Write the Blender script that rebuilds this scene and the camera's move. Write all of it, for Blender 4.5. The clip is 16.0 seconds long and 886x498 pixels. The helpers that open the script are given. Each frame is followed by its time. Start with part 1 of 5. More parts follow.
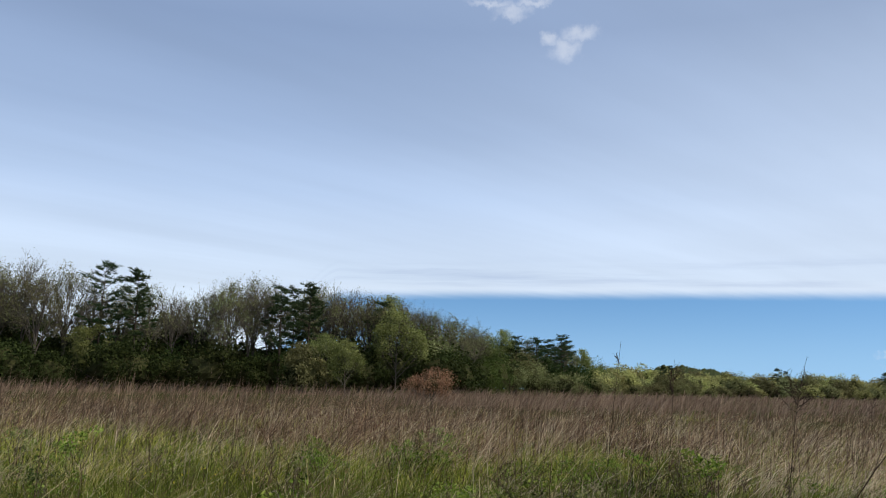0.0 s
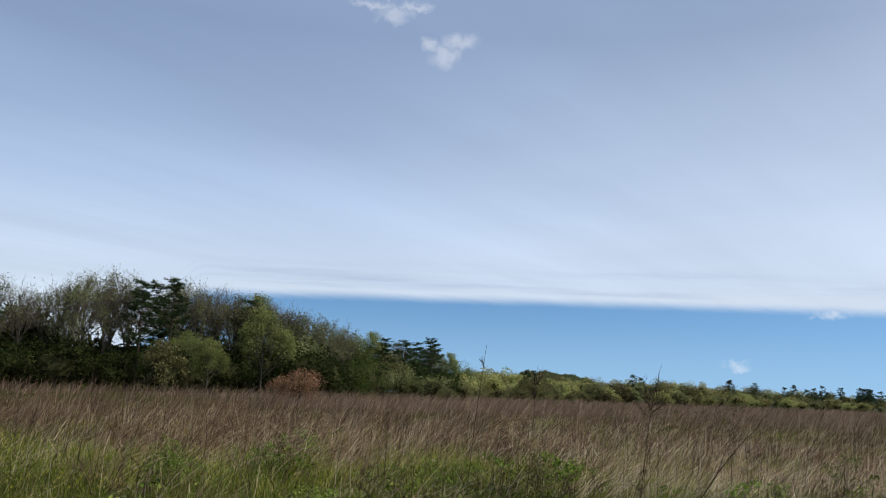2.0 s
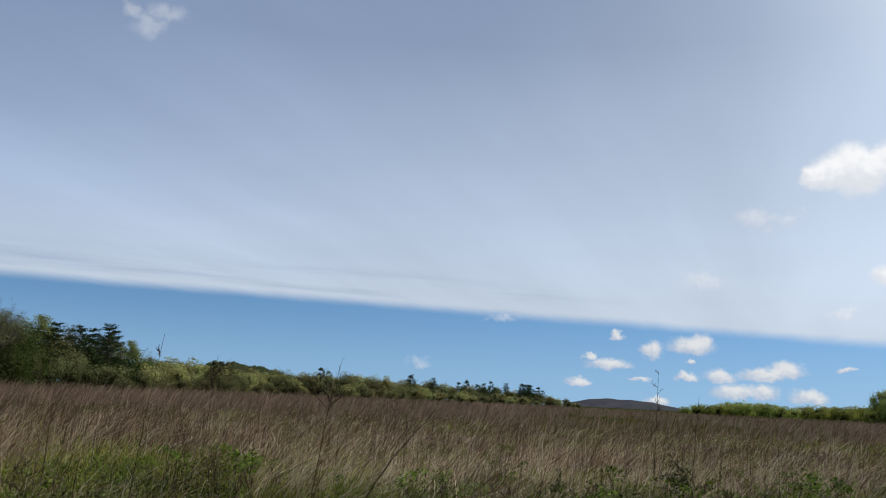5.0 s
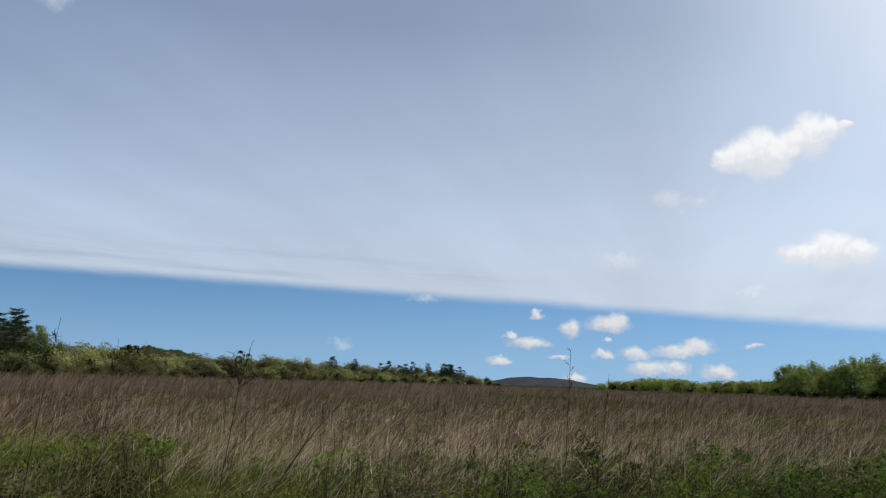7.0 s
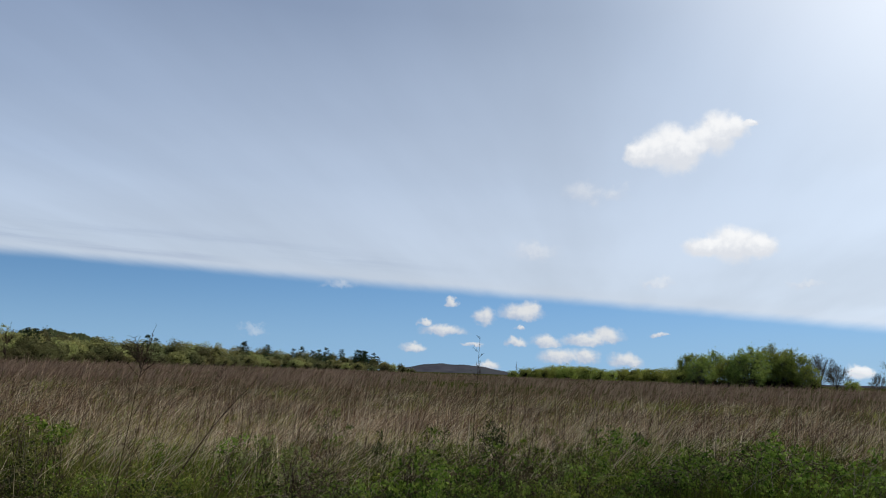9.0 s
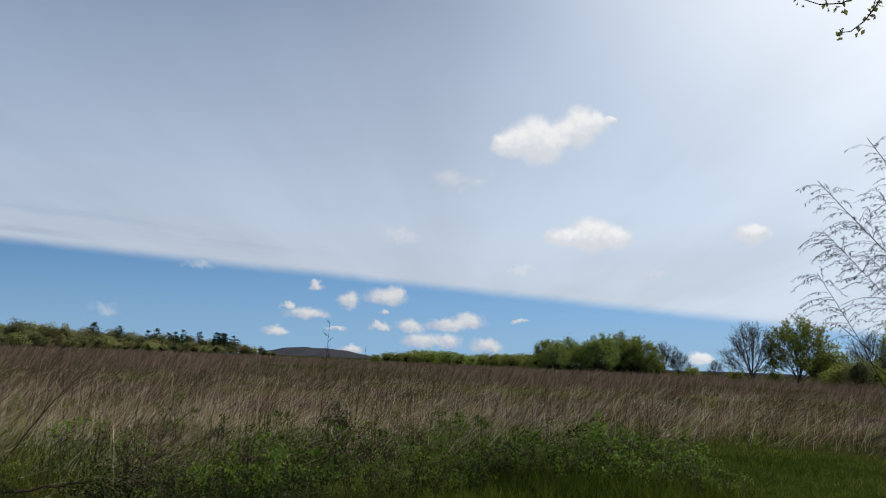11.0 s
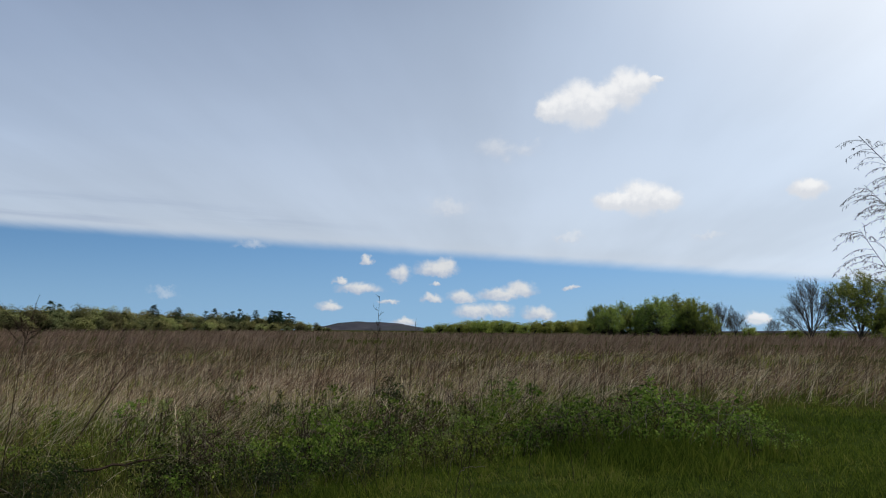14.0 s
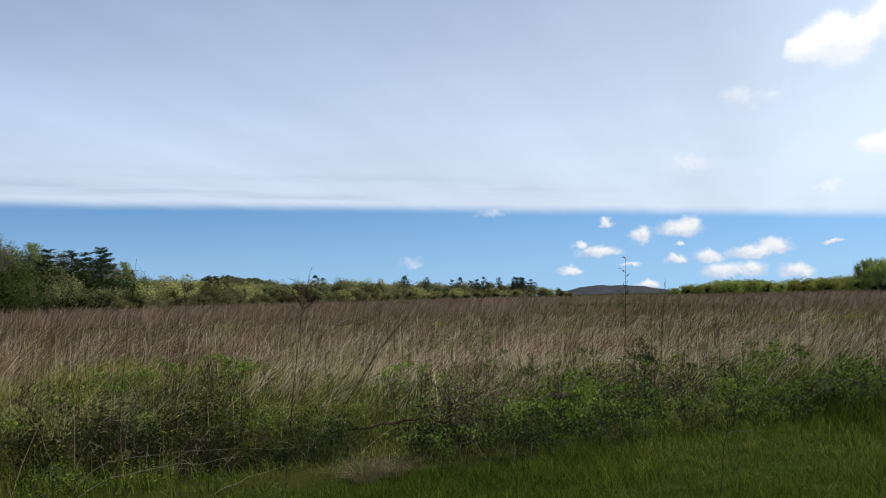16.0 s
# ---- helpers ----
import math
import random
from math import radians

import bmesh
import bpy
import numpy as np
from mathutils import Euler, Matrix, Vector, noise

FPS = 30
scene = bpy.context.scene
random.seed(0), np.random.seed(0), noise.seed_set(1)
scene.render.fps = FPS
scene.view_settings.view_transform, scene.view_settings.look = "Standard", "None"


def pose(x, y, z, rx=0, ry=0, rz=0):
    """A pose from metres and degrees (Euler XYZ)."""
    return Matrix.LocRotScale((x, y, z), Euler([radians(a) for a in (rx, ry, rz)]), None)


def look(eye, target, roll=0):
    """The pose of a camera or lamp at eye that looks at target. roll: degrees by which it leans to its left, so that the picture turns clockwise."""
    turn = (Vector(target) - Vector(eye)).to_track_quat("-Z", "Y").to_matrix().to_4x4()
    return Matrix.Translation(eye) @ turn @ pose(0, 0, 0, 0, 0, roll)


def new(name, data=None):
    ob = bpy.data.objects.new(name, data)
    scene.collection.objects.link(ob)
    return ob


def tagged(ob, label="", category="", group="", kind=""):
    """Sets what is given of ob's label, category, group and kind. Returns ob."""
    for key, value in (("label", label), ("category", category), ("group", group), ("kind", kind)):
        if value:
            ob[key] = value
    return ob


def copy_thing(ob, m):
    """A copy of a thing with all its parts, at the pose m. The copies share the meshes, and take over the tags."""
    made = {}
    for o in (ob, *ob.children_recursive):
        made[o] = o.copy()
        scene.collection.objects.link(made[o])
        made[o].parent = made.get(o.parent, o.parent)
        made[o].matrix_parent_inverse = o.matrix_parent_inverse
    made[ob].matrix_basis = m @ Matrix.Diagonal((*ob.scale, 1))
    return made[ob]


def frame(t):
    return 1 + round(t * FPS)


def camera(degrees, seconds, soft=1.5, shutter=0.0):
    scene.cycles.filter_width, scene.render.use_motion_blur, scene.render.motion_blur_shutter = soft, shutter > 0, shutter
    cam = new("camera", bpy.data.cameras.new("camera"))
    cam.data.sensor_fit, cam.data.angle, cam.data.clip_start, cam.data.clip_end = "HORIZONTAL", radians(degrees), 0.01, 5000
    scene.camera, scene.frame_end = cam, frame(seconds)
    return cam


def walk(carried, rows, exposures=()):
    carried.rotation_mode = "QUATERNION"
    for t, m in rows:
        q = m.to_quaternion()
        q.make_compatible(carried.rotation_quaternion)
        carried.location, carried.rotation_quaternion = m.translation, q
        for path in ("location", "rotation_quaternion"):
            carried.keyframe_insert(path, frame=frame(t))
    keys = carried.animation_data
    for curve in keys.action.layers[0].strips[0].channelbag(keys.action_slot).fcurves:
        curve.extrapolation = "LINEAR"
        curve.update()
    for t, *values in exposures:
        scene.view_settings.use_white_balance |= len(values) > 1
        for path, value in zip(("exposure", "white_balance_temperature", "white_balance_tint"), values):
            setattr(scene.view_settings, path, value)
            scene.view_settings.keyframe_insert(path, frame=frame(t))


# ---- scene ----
cam = camera(56.1, 16.0, soft=1.05)
EYE = 1.6
# seconds, x, y, rise, yaw, pitch, roll
ROWS = [
    (0.0, 0.000, 0.000, 0.000, -0.24, 9.41, -1.45),
    (0.5, 0.001, -0.007, -0.001, -2.03, 9.46, -1.56),
    (1.0, 0.006, 0.028, 0.002, -4.48, 9.51, -1.72),
    (1.5, 0.002, 0.061, 0.001, -6.80, 9.68, -2.00),
    (2.0, 0.023, 0.076, 0.002, -9.23, 9.84, -2.20),
    (2.5, 0.023, 0.056, -0.000, -12.90, 9.98, -2.36),
    (3.0, 0.018, 0.049, -0.002, -17.22, 10.02, -2.64),
    (3.5, 0.030, 0.080, -0.002, -21.70, 10.05, -3.01),
    (4.0, 0.009, 0.009, -0.002, -25.55, 10.20, -3.13),
    (6.5, 0.095, -0.043, 0.000, -33.96, 9.50, -1.86),
    (7.0, 0.081, -0.118, -0.004, -35.51, 9.13, -1.75),
    (7.5, 0.082, -0.129, -0.011, -37.07, 8.92, -1.75),
    (8.0, 0.080, -0.158, -0.005, -38.51, 8.91, -2.11),
    (8.5, 0.084, -0.167, -0.005, -39.75, 8.70, -2.11),
    (11.0, 0.044, -0.623, 0.009, -50.71, 7.70, -2.42),
    (11.5, 0.060, -0.637, 0.005, -52.96, 7.73, -2.49),
    (12.0, 0.055, -0.667, 0.011, -55.28, 7.68, -2.33),
    (12.5, 0.067, -0.688, 0.014, -57.75, 7.57, -2.03),
    (13.0, 0.055, -0.701, 0.005, -56.65, 6.92, -1.08),
    (13.5, 0.048, -0.696, 0.006, -51.14, 5.96, -0.19),
    (14.0, 0.039, -0.697, 0.019, -47.08, 5.59, -0.34),
    (14.5, 0.014, -0.634, 0.003, -39.08, 5.58, -0.05),
    (15.0, 0.005, -0.614, -0.002, -31.78, 5.77, -0.30),
    (15.5, 0.021, -0.578, -0.006, -30.39, 4.93, 0.41),
    (16.0, 0.020, -0.599, -0.004, -30.56, 3.32, 1.31),
]
EXPOSURES = [(0.0, 0.05), (1.5, -0.04), (3.0, -0.14), (3.5, -0.22), (7.0, -0.34), (8.5, -0.34), (11.0, -0.46), (12.5, -0.6), (14.5, -0.32), (15.5, -0.12), (16.0, -0.03)]
walk(cam, [(t, pose(x, y, EYE + z, 90 + pitch, roll, yaw)) for t, x, y, z, yaw, pitch, roll in ROWS], EXPOSURES)

# ---- world, sun ----
SUN_AZ, SUN_EL = 108.0, 47.0   # degrees clockwise from +y, and above the horizon


def heading(az, el=0.0):
    """Unit direction for a bearing clockwise from +y and a height above the horizon, in degrees."""
    a, e = radians(az), radians(el)
    return Vector((math.sin(a) * math.cos(e), math.cos(a) * math.cos(e), math.sin(e)))


def at(az, d, eye=(0.0, 0.0)):
    return eye[0] + d * math.sin(radians(az)), eye[1] + d * math.cos(radians(az))


class Nodes:
    """Short hand for node trees."""

    def __init__(self, tree):
        self.tree = tree
        tree.nodes.clear()

    def add(self, kind):
        return self.tree.nodes.new(kind)

    def put(self, socket, value):
        if isinstance(value, bpy.types.NodeSocket):
            self.tree.links.new(value, socket)
        elif value is not None:
            socket.default_value = value

    def math(self, op, a, b=None, c=None, clamp=False):
        n = self.add("ShaderNodeMath")
        n.operation, n.use_clamp = op, clamp
        for s, v in zip(n.inputs, (a, b, c)):
            self.put(s, v)
        return n.outputs[0]

    def vec(self, op, a, b=None):
        n = self.add("ShaderNodeVectorMath")
        n.operation = op
        for s, v in zip(n.inputs, (a, b)):
            self.put(s, v)
        return n.outputs["Value"] if op in ("LENGTH", "DOT_PRODUCT") else n.outputs[0]

    def step(self, x, lo, hi, a=0.0, b=1.0):
        n = self.add("ShaderNodeMapRange")
        n.interpolation_type = "SMOOTHSTEP"
        for s, v in zip(n.inputs, (x, lo, hi, a, b)):
            self.put(s, v)
        return n.outputs[0]

    def ramp(self, x, stops):
        n = self.add("ShaderNodeValToRGB")
        els = n.color_ramp.elements
        while len(els) < len(stops):
            els.new(0.5)
        for e, (p, c) in zip(els, stops):
            e.position, e.color = p, (*c, 1)
        self.put(n.inputs[0], x)
        return n.outputs[0]

    def mix(self, f, a, b, blend="MIX"):
        n = self.add("ShaderNodeMix")
        n.data_type, n.blend_type = "RGBA", blend
        self.put(n.inputs[0], f)
        for s, v in zip(n.inputs[6:8], (a, b)):
            self.put(s, (*v, 1) if isinstance(v, tuple) and len(v) == 3 else v)
        return n.outputs[2]

    def noise(self, vector, scale, detail=4.0, rough=0.55, out=0):
        n = self.add("ShaderNodeTexNoise")
        self.put(n.inputs["Vector"], vector)
        n.inputs["Scale"].default_value, n.inputs["Detail"].default_value, n.inputs["Roughness"].default_value = scale, detail, rough
        return n.outputs[out]


world = bpy.data.worlds.new("sky")
scene.world = world
world.use_nodes = True
w = Nodes(world.node_tree)
ray = w.add("ShaderNodeTexCoord").outputs["Generated"]
sep = w.add("ShaderNodeSeparateXYZ")
w.put(sep.inputs[0], ray)
dx, dy, dz = sep.outputs
bearing = w.math("MULTIPLY", w.math("ARCTAN2", dx, dy), 180 / math.pi)
rise = w.math("MULTIPLY", w.math("ARCSINE", dz), 180 / math.pi)

here = w.add("ShaderNodeCombineXYZ")
w.put(here.inputs[0], bearing), w.put(here.inputs[1], rise)

# clear air, as deep a blue as the strip under the cloud bank
sky = w.add("ShaderNodeTexSky")
sky.sky_type, sky.sun_disc, sky.sun_elevation, sky.sun_rotation = "NISHITA", False, radians(SUN_EL), radians(SUN_AZ)
sky.air_density, sky.dust_density, sky.ozone_density = 1.0, 0.2, 3.0
lift = w.add("ShaderNodeCombineXYZ")
w.put(lift.inputs[0], dx), w.put(lift.inputs[1], dy), w.put(lift.inputs[2], w.math("ADD", w.math("MAXIMUM", dz, 0.0), 0.22))
w.put(sky.inputs[0], w.vec("NORMALIZE", lift.outputs[0]))
clear = w.mix(1.0, sky.outputs[0], (0.112, 0.144, 0.152), "MULTIPLY")
haze = w.step(rise, 7.0, -0.5)
clear = w.mix(w.math("MULTIPLY", haze, w.step(bearing, 45.0, 72.0, 0.55, 0.85)), clear, (0.44, 0.67, 0.88))

# the sheet of high cloud: everything above a straight edge
up = w.math("ADD", w.math("MAXIMUM", dz, 0.0), 0.07)
flat_x, flat_y = w.math("DIVIDE", dx, up), w.math("DIVIDE", dy, up)
GRAIN = radians(38)     # the way the fibres of the sheet run, seen from above
along = w.math("ADD", w.math("MULTIPLY", flat_x, math.cos(GRAIN)), w.math("MULTIPLY", flat_y, math.sin(GRAIN)))
across = w.math("SUBTRACT", w.math("MULTIPLY", flat_y, math.cos(GRAIN)), w.math("MULTIPLY", flat_x, math.sin(GRAIN)))


def sheet_noise(u, v, scale, detail, rough):
    spot = w.add("ShaderNodeCombineXYZ")
    w.put(spot.inputs[0], w.math("MULTIPLY", along, u)), w.put(spot.inputs[1], w.math("MULTIPLY", across, v))
    return w.noise(spot.outputs[0], scale, detail, rough)


wisps = sheet_noise(0.14, 1.1, 1.0, 4.0, 0.5)
broad = sheet_noise(0.5, 0.5, 0.75, 3.0, 0.5)
fine = sheet_noise(0.6, 2.2, 1.6, 5.0, 0.6)
EDGE_AZ, EDGE_EL = 12.4, 6.3
ex, ey, _ = heading(EDGE_AZ)
slope = math.tan(radians(EDGE_EL))
over = w.math("SUBTRACT", dz, w.math("ADD", w.math("MULTIPLY", dx, ex * slope), w.math("MULTIPLY", dy, ey * slope)))
over = w.math("MULTIPLY", over, 180 / math.pi)
ragged = w.noise(here.outputs[0], 0.55, 4.0, 0.6)
over = w.math("ADD", over, w.math("MULTIPLY", w.step(bearing, -7.0, -12.0), w.math("ADD", 2.2, w.math("MULTIPLY", ragged, 3.6))))
over = w.math("ADD", over, w.math("MULTIPLY", w.math("SUBTRACT", fine, 0.5), 0.35))
sheet = w.step(over, -0.32, 0.55)
tone = w.ramp(w.math("DIVIDE", rise, 40.0), [(0.12, (0.71, 0.825, 0.96)), (0.22, (0.605, 0.735, 0.93)), (0.32, (0.455, 0.59, 0.82)), (0.43, (0.345, 0.465, 0.69)), (0.60, (0.245, 0.34, 0.535)), (1.0, (0.34, 0.44, 0.63))])
veil = w.math("MULTIPLY", w.step(bearing, -18.0, 46.0, 0.0, 0.50), w.step(rise, 34.0, 11.0))
tone = w.mix(veil, tone, (0.70, 0.80, 0.95))
fibre = w.math("ADD", w.math("MULTIPLY", wisps, 0.55), w.math("ADD", w.math("MULTIPLY", broad, 0.35), w.math("MULTIPLY", fine, 0.10)))
sunward = w.vec("DOT_PRODUCT", ray, tuple(heading(SUN_AZ, SUN_EL)))
brow = w.vec("DOT_PRODUCT", ray, tuple(heading(SUN_AZ, 25.0)))
glow = w.math("DIVIDE", w.math("SUBTRACT", brow, 0.33), 0.62, clamp=True)
tone = w.mix(w.math("MULTIPLY", w.math("MULTIPLY", glow, glow), 0.96), tone, (1.0, 1.15, 1.34))
tone = w.mix(w.step(sunward, 0.64, 0.98, 0.0, 0.6), tone, (1.75, 1.70, 1.66))
tone = w.mix(1.0, tone, w.step(fibre, 0.36, 0.62, 0.92, 1.07), "MULTIPLY")
streak_at = w.add("ShaderNodeCombineXYZ")
w.put(streak_at.inputs[0], w.math("MULTIPLY", bearing, 0.028)), w.put(streak_at.inputs[1], w.math("MULTIPLY", over, 0.62))
streaks = w.step(w.noise(streak_at.outputs[0], 1.7, 5.0, 0.55), 0.42, 0.66)
streaks = w.math("MULTIPLY", streaks, w.math("MULTIPLY", w.step(over, 0.3, 0.9), w.step(over, 3.0, 1.3)))
tone = w.mix(w.math("MULTIPLY", w.math("MULTIPLY", streaks, w.step(bearing, 46.0, 24.0)), 0.62), tone, (0.43, 0.53, 0.72))
lip = w.math("MULTIPLY", w.step(over, -0.2, 0.3), w.step(over, 1.3, 0.3))
tone = w.mix(w.math("MULTIPLY", lip, 0.18), tone, (0.78, 0.85, 0.96))

# fair-weather cumulus: bearing, height, half width, half height of each puff
BIG_PUFFS = [(54.3, 15.0, 0.8, 0.7), (55.3, 15.15, 1.1, 1.0), (56.5, 15.35, 1.4, 1.45), (57.4, 15.1, 1.1, 1.3), (58.5, 15.75, 0.95, 0.9), (59.6, 16.2, 1.2, 1.25), (60.7, 16.45, 0.9, 0.75), (61.7, 16.75, 0.55, 0.22),
             (60.6, 8.95, 1.6, 1.05), (58.9, 8.75, 1.5, 0.62), (62.0, 8.75, 1.2, 0.75), (71.0, 9.1, 1.05, 0.6), (67.7, 0.85, 0.75, 0.4)]
FAINT_PUFFS = [(50.8, 12.2, 1.25, 0.75), (52.7, 12.5, 0.9, 0.5), (47.4, 8.35, 1.6, 0.75), (55.7, 6.35, 1.0, 0.36), (64.8, 6.1, 1.0, 0.3), (34.0, 5.55, 1.0, 0.36), (28.5, 2.35, 0.8, 0.3),
               (8.4, 22.6, 1.1, 0.9), (9.6, 23.7, 1.2, 0.6), (7.4, 23.3, 0.7, 0.5), (4.6, 25.3, 1.3, 0.6), (6.3, 25.9, 1.2, 0.4), (3.0, 25.9, 1.6, 0.35)]
SMALL_PUFFS = [(41.8, 4.66, 0.38, 0.47), (40.1, 3.26, 0.53, 0.30), (41.3, 2.71, 1.46, 0.50), (44.1, 3.71, 0.73, 0.76), (46.6, 4.06, 1.46, 0.76), (47.2, 4.36, 0.70, 0.68),
               (46.5, 3.11, 0.33, 0.18), (39.3, 1.53, 0.88, 0.37), (46.3, 2.13, 0.73, 0.38), (48.4, 2.16, 1.00, 0.55), (51.0, 2.36, 1.53, 0.50), (52.3, 2.66, 1.17, 0.65),
               (49.2, 1.16, 1.40, 0.65), (50.9, 1.26, 0.94, 0.68), (53.6, 1.01, 1.06, 0.61), (44.4, 0.50, 0.82, 0.38), (43.3, 1.86, 0.76, 0.20), (55.8, 2.96, 0.53, 0.18)]


def puffs(table, amount, scale, outer=1.3, inner=0.6, flat_base=1.9):
    bump = w.vec("SUBTRACT", w.noise(here.outputs[0], scale, 4.0, 0.48, 1), (0.5, 0.5, 0.5))
    curds = w.vec("SUBTRACT", w.noise(here.outputs[0], scale * 3.4, 4.0, 0.55, 1), (0.5, 0.5, 0.5))
    warped = w.vec("ADD", here.outputs[0], w.vec("MULTIPLY", bump, (amount * 1.4, amount, 0.0)))
    warped = w.vec("ADD", warped, w.vec("MULTIPLY", curds, (amount * 0.42, amount * 0.36, 0.0)))
    best = soft = None
    for az, el, a, b in table:
        local = w.vec("MULTIPLY", w.vec("SUBTRACT", warped, (az, el, 0.0)), (1 / a, 1 / b, 0.0))
        bits, flat = w.add("ShaderNodeSeparateXYZ"), w.add("ShaderNodeCombineXYZ")
        w.put(bits.inputs[0], local)
        w.put(flat.inputs[0], bits.outputs[0]), w.put(flat.inputs[1], w.math("MAXIMUM", bits.outputs[1], w.math("MULTIPLY", bits.outputs[1], -flat_base)))
        gap = w.vec("LENGTH", flat.outputs[0])
        under = w.vec("LENGTH", w.vec("MULTIPLY", w.vec("SUBTRACT", local, (0.22, 0.62, 0.0)), (0.75, 1.0, 0.0)))
        best = gap if best is None else w.math("SMOOTH_MIN", best, gap, 0.14)
        soft = under if soft is None else w.math("MINIMUM", soft, under)
    return w.step(best, outer, inner), w.step(w.math("ADD", soft, w.math("MULTIPLY", w.math("SUBTRACT", w.noise(here.outputs[0], scale * 1.6, 3.0, 0.5), 0.5), 1.1)), 1.25, 0.05)


big, big_lit = puffs(BIG_PUFFS, 0.75, 1.25, 1.36, 0.7, 1.0)
faint, faint_lit = puffs(FAINT_PUFFS, 1.7, 0.9, 1.5, 0.1, 1.5)
small, small_lit = puffs(SMALL_PUFFS, 0.75, 1.4, 1.32, 0.5)
puff_grey, puff_white = (0.60, 0.68, 0.83), (1.0, 1.0, 0.99)
mixed = w.mix(sheet, clear, tone)
mixed = w.mix(w.math("MULTIPLY", small, 0.9), mixed, w.mix(small_lit, puff_grey, puff_white))
mixed = w.mix(w.math("MULTIPLY", faint, w.step(bearing, 20.0, 45.0, 0.3, 0.42)), mixed, w.mix(faint_lit, (0.80, 0.845, 0.94), (1.08, 1.08, 1.08)))
mixed = w.mix(w.math("MULTIPLY", big, 0.9), mixed, w.mix(big_lit, (0.93, 0.96, 1.02), (1.22, 1.22, 1.22)))
# a short contrail high in the sheet
trail_az = w.math("SUBTRACT", bearing, w.math("ADD", 79.85, w.math("MULTIPLY", w.math("SUBTRACT", rise, 15.8), 0.27)))
trail = w.math("MULTIPLY", w.step(w.math("ABSOLUTE", trail_az), 0.16, 0.03), w.math("MULTIPLY", w.step(rise, 15.0, 18.2), w.step(rise, 18.9, 18.6)))
mixed = w.mix(w.math("MULTIPLY", trail, 0.35), mixed, (1.5, 1.5, 1.5))
mixed = w.mix(w.step(dz, -0.002, -0.03), mixed, (0.10, 0.09, 0.07))
back = w.add("ShaderNodeBackground")
w.put(back.inputs[0], mixed)
back.inputs[1].default_value = 1.0
w.put(w.add("ShaderNodeOutputWorld").inputs[0], back.outputs[0])

lamp = bpy.data.lights.new("sun", "SUN")
lamp.energy, lamp.angle, lamp.color = 3.8, radians(2), (1.0, 0.92, 0.77)
sun = new("sun", lamp)
sun.matrix_world = look(heading(SUN_AZ, SUN_EL) * 300, (0, 0, 0))


# ---- materials ----
def leafy(name, stops, rough=0.6, through_light=0.35, per="island", spread=0.0, gloss=0.1):
    """Foliage or grass: colour by island, with patches of tone, some light coming through."""
    m = bpy.data.materials.new(name)
    m.use_nodes = True
    n = Nodes(m.node_tree)
    geo, info = n.add("ShaderNodeNewGeometry"), n.add("ShaderNodeObjectInfo")
    patch_tone = n.math("ADD", n.math("MULTIPLY", n.noise(geo.outputs["Position"], 0.3, 3.0, 0.6), 0.62), n.math("MULTIPLY", n.noise(geo.outputs["Position"], 3.5, 2.0, 0.6), 0.38))
    x = n.math("ADD", n.math("MULTIPLY", geo.outputs["Random Per Island"], 0.56), n.math("MULTIPLY", n.math("SUBTRACT", patch_tone, 0.345), 1.45))
    col = n.ramp(x, stops)
    if spread:
        hsv = n.add("ShaderNodeHueSaturation")
        n.put(hsv.inputs["Hue"], n.math("ADD", 0.5 - spread * 0.03, n.math("MULTIPLY", info.outputs["Random"], spread * 0.06)))
        n.put(hsv.inputs["Value"], n.math("ADD", 1 - spread * 0.3, n.math("MULTIPLY", info.outputs["Random"], spread * 0.6)))
        n.put(hsv.inputs["Color"], col)
        col = hsv.outputs[0]
    b = n.add("ShaderNodeBsdfPrincipled")
    n.put(b.inputs["Base Color"], col)
    b.inputs["Roughness"].default_value, b.inputs["Specular IOR Level"].default_value = rough, gloss
    t = n.add("ShaderNodeBsdfTranslucent")
    n.put(t.inputs[0], col)
    s = n.add("ShaderNodeMixShader")
    s.inputs[0].default_value = through_light
    n.put(s.inputs[1], b.outputs[0]), n.put(s.inputs[2], t.outputs[0])
    n.put(n.add("ShaderNodeOutputMaterial").inputs[0], s.outputs[0])
    return m


def solid(name, dark, light, scale, rough=0.85, bump=0.3, detail=6.0, big=0.0, big_tint=(0.5, 0.5, 0.5)):
    """Bark, soil, far slopes: two tones of grain with relief, and slow stains."""
    m = bpy.data.materials.new(name)
    m.use_nodes = True
    n = Nodes(m.node_tree)
    p = n.add("ShaderNodeNewGeometry").outputs["Position"]
    g = n.noise(p, scale, detail, 0.62)
    col = n.ramp(g, [(0.3, dark), (0.72, light)])
    if big:
        col = n.mix(n.step(n.noise(p, big, 4.0), 0.42, 0.62), col, big_tint)
    b = n.add("ShaderNodeBsdfPrincipled")
    n.put(b.inputs["Base Color"], col)
    b.inputs["Roughness"].default_value, b.inputs["Specular IOR Level"].default_value = rough, 0.0
    r = n.add("ShaderNodeBump")
    r.inputs["Strength"].default_value = bump
    n.put(r.inputs["Height"], g), n.put(b.inputs["Normal"], r.outputs[0])
    n.put(n.add("ShaderNodeOutputMaterial").inputs[0], b.outputs[0])
    return m


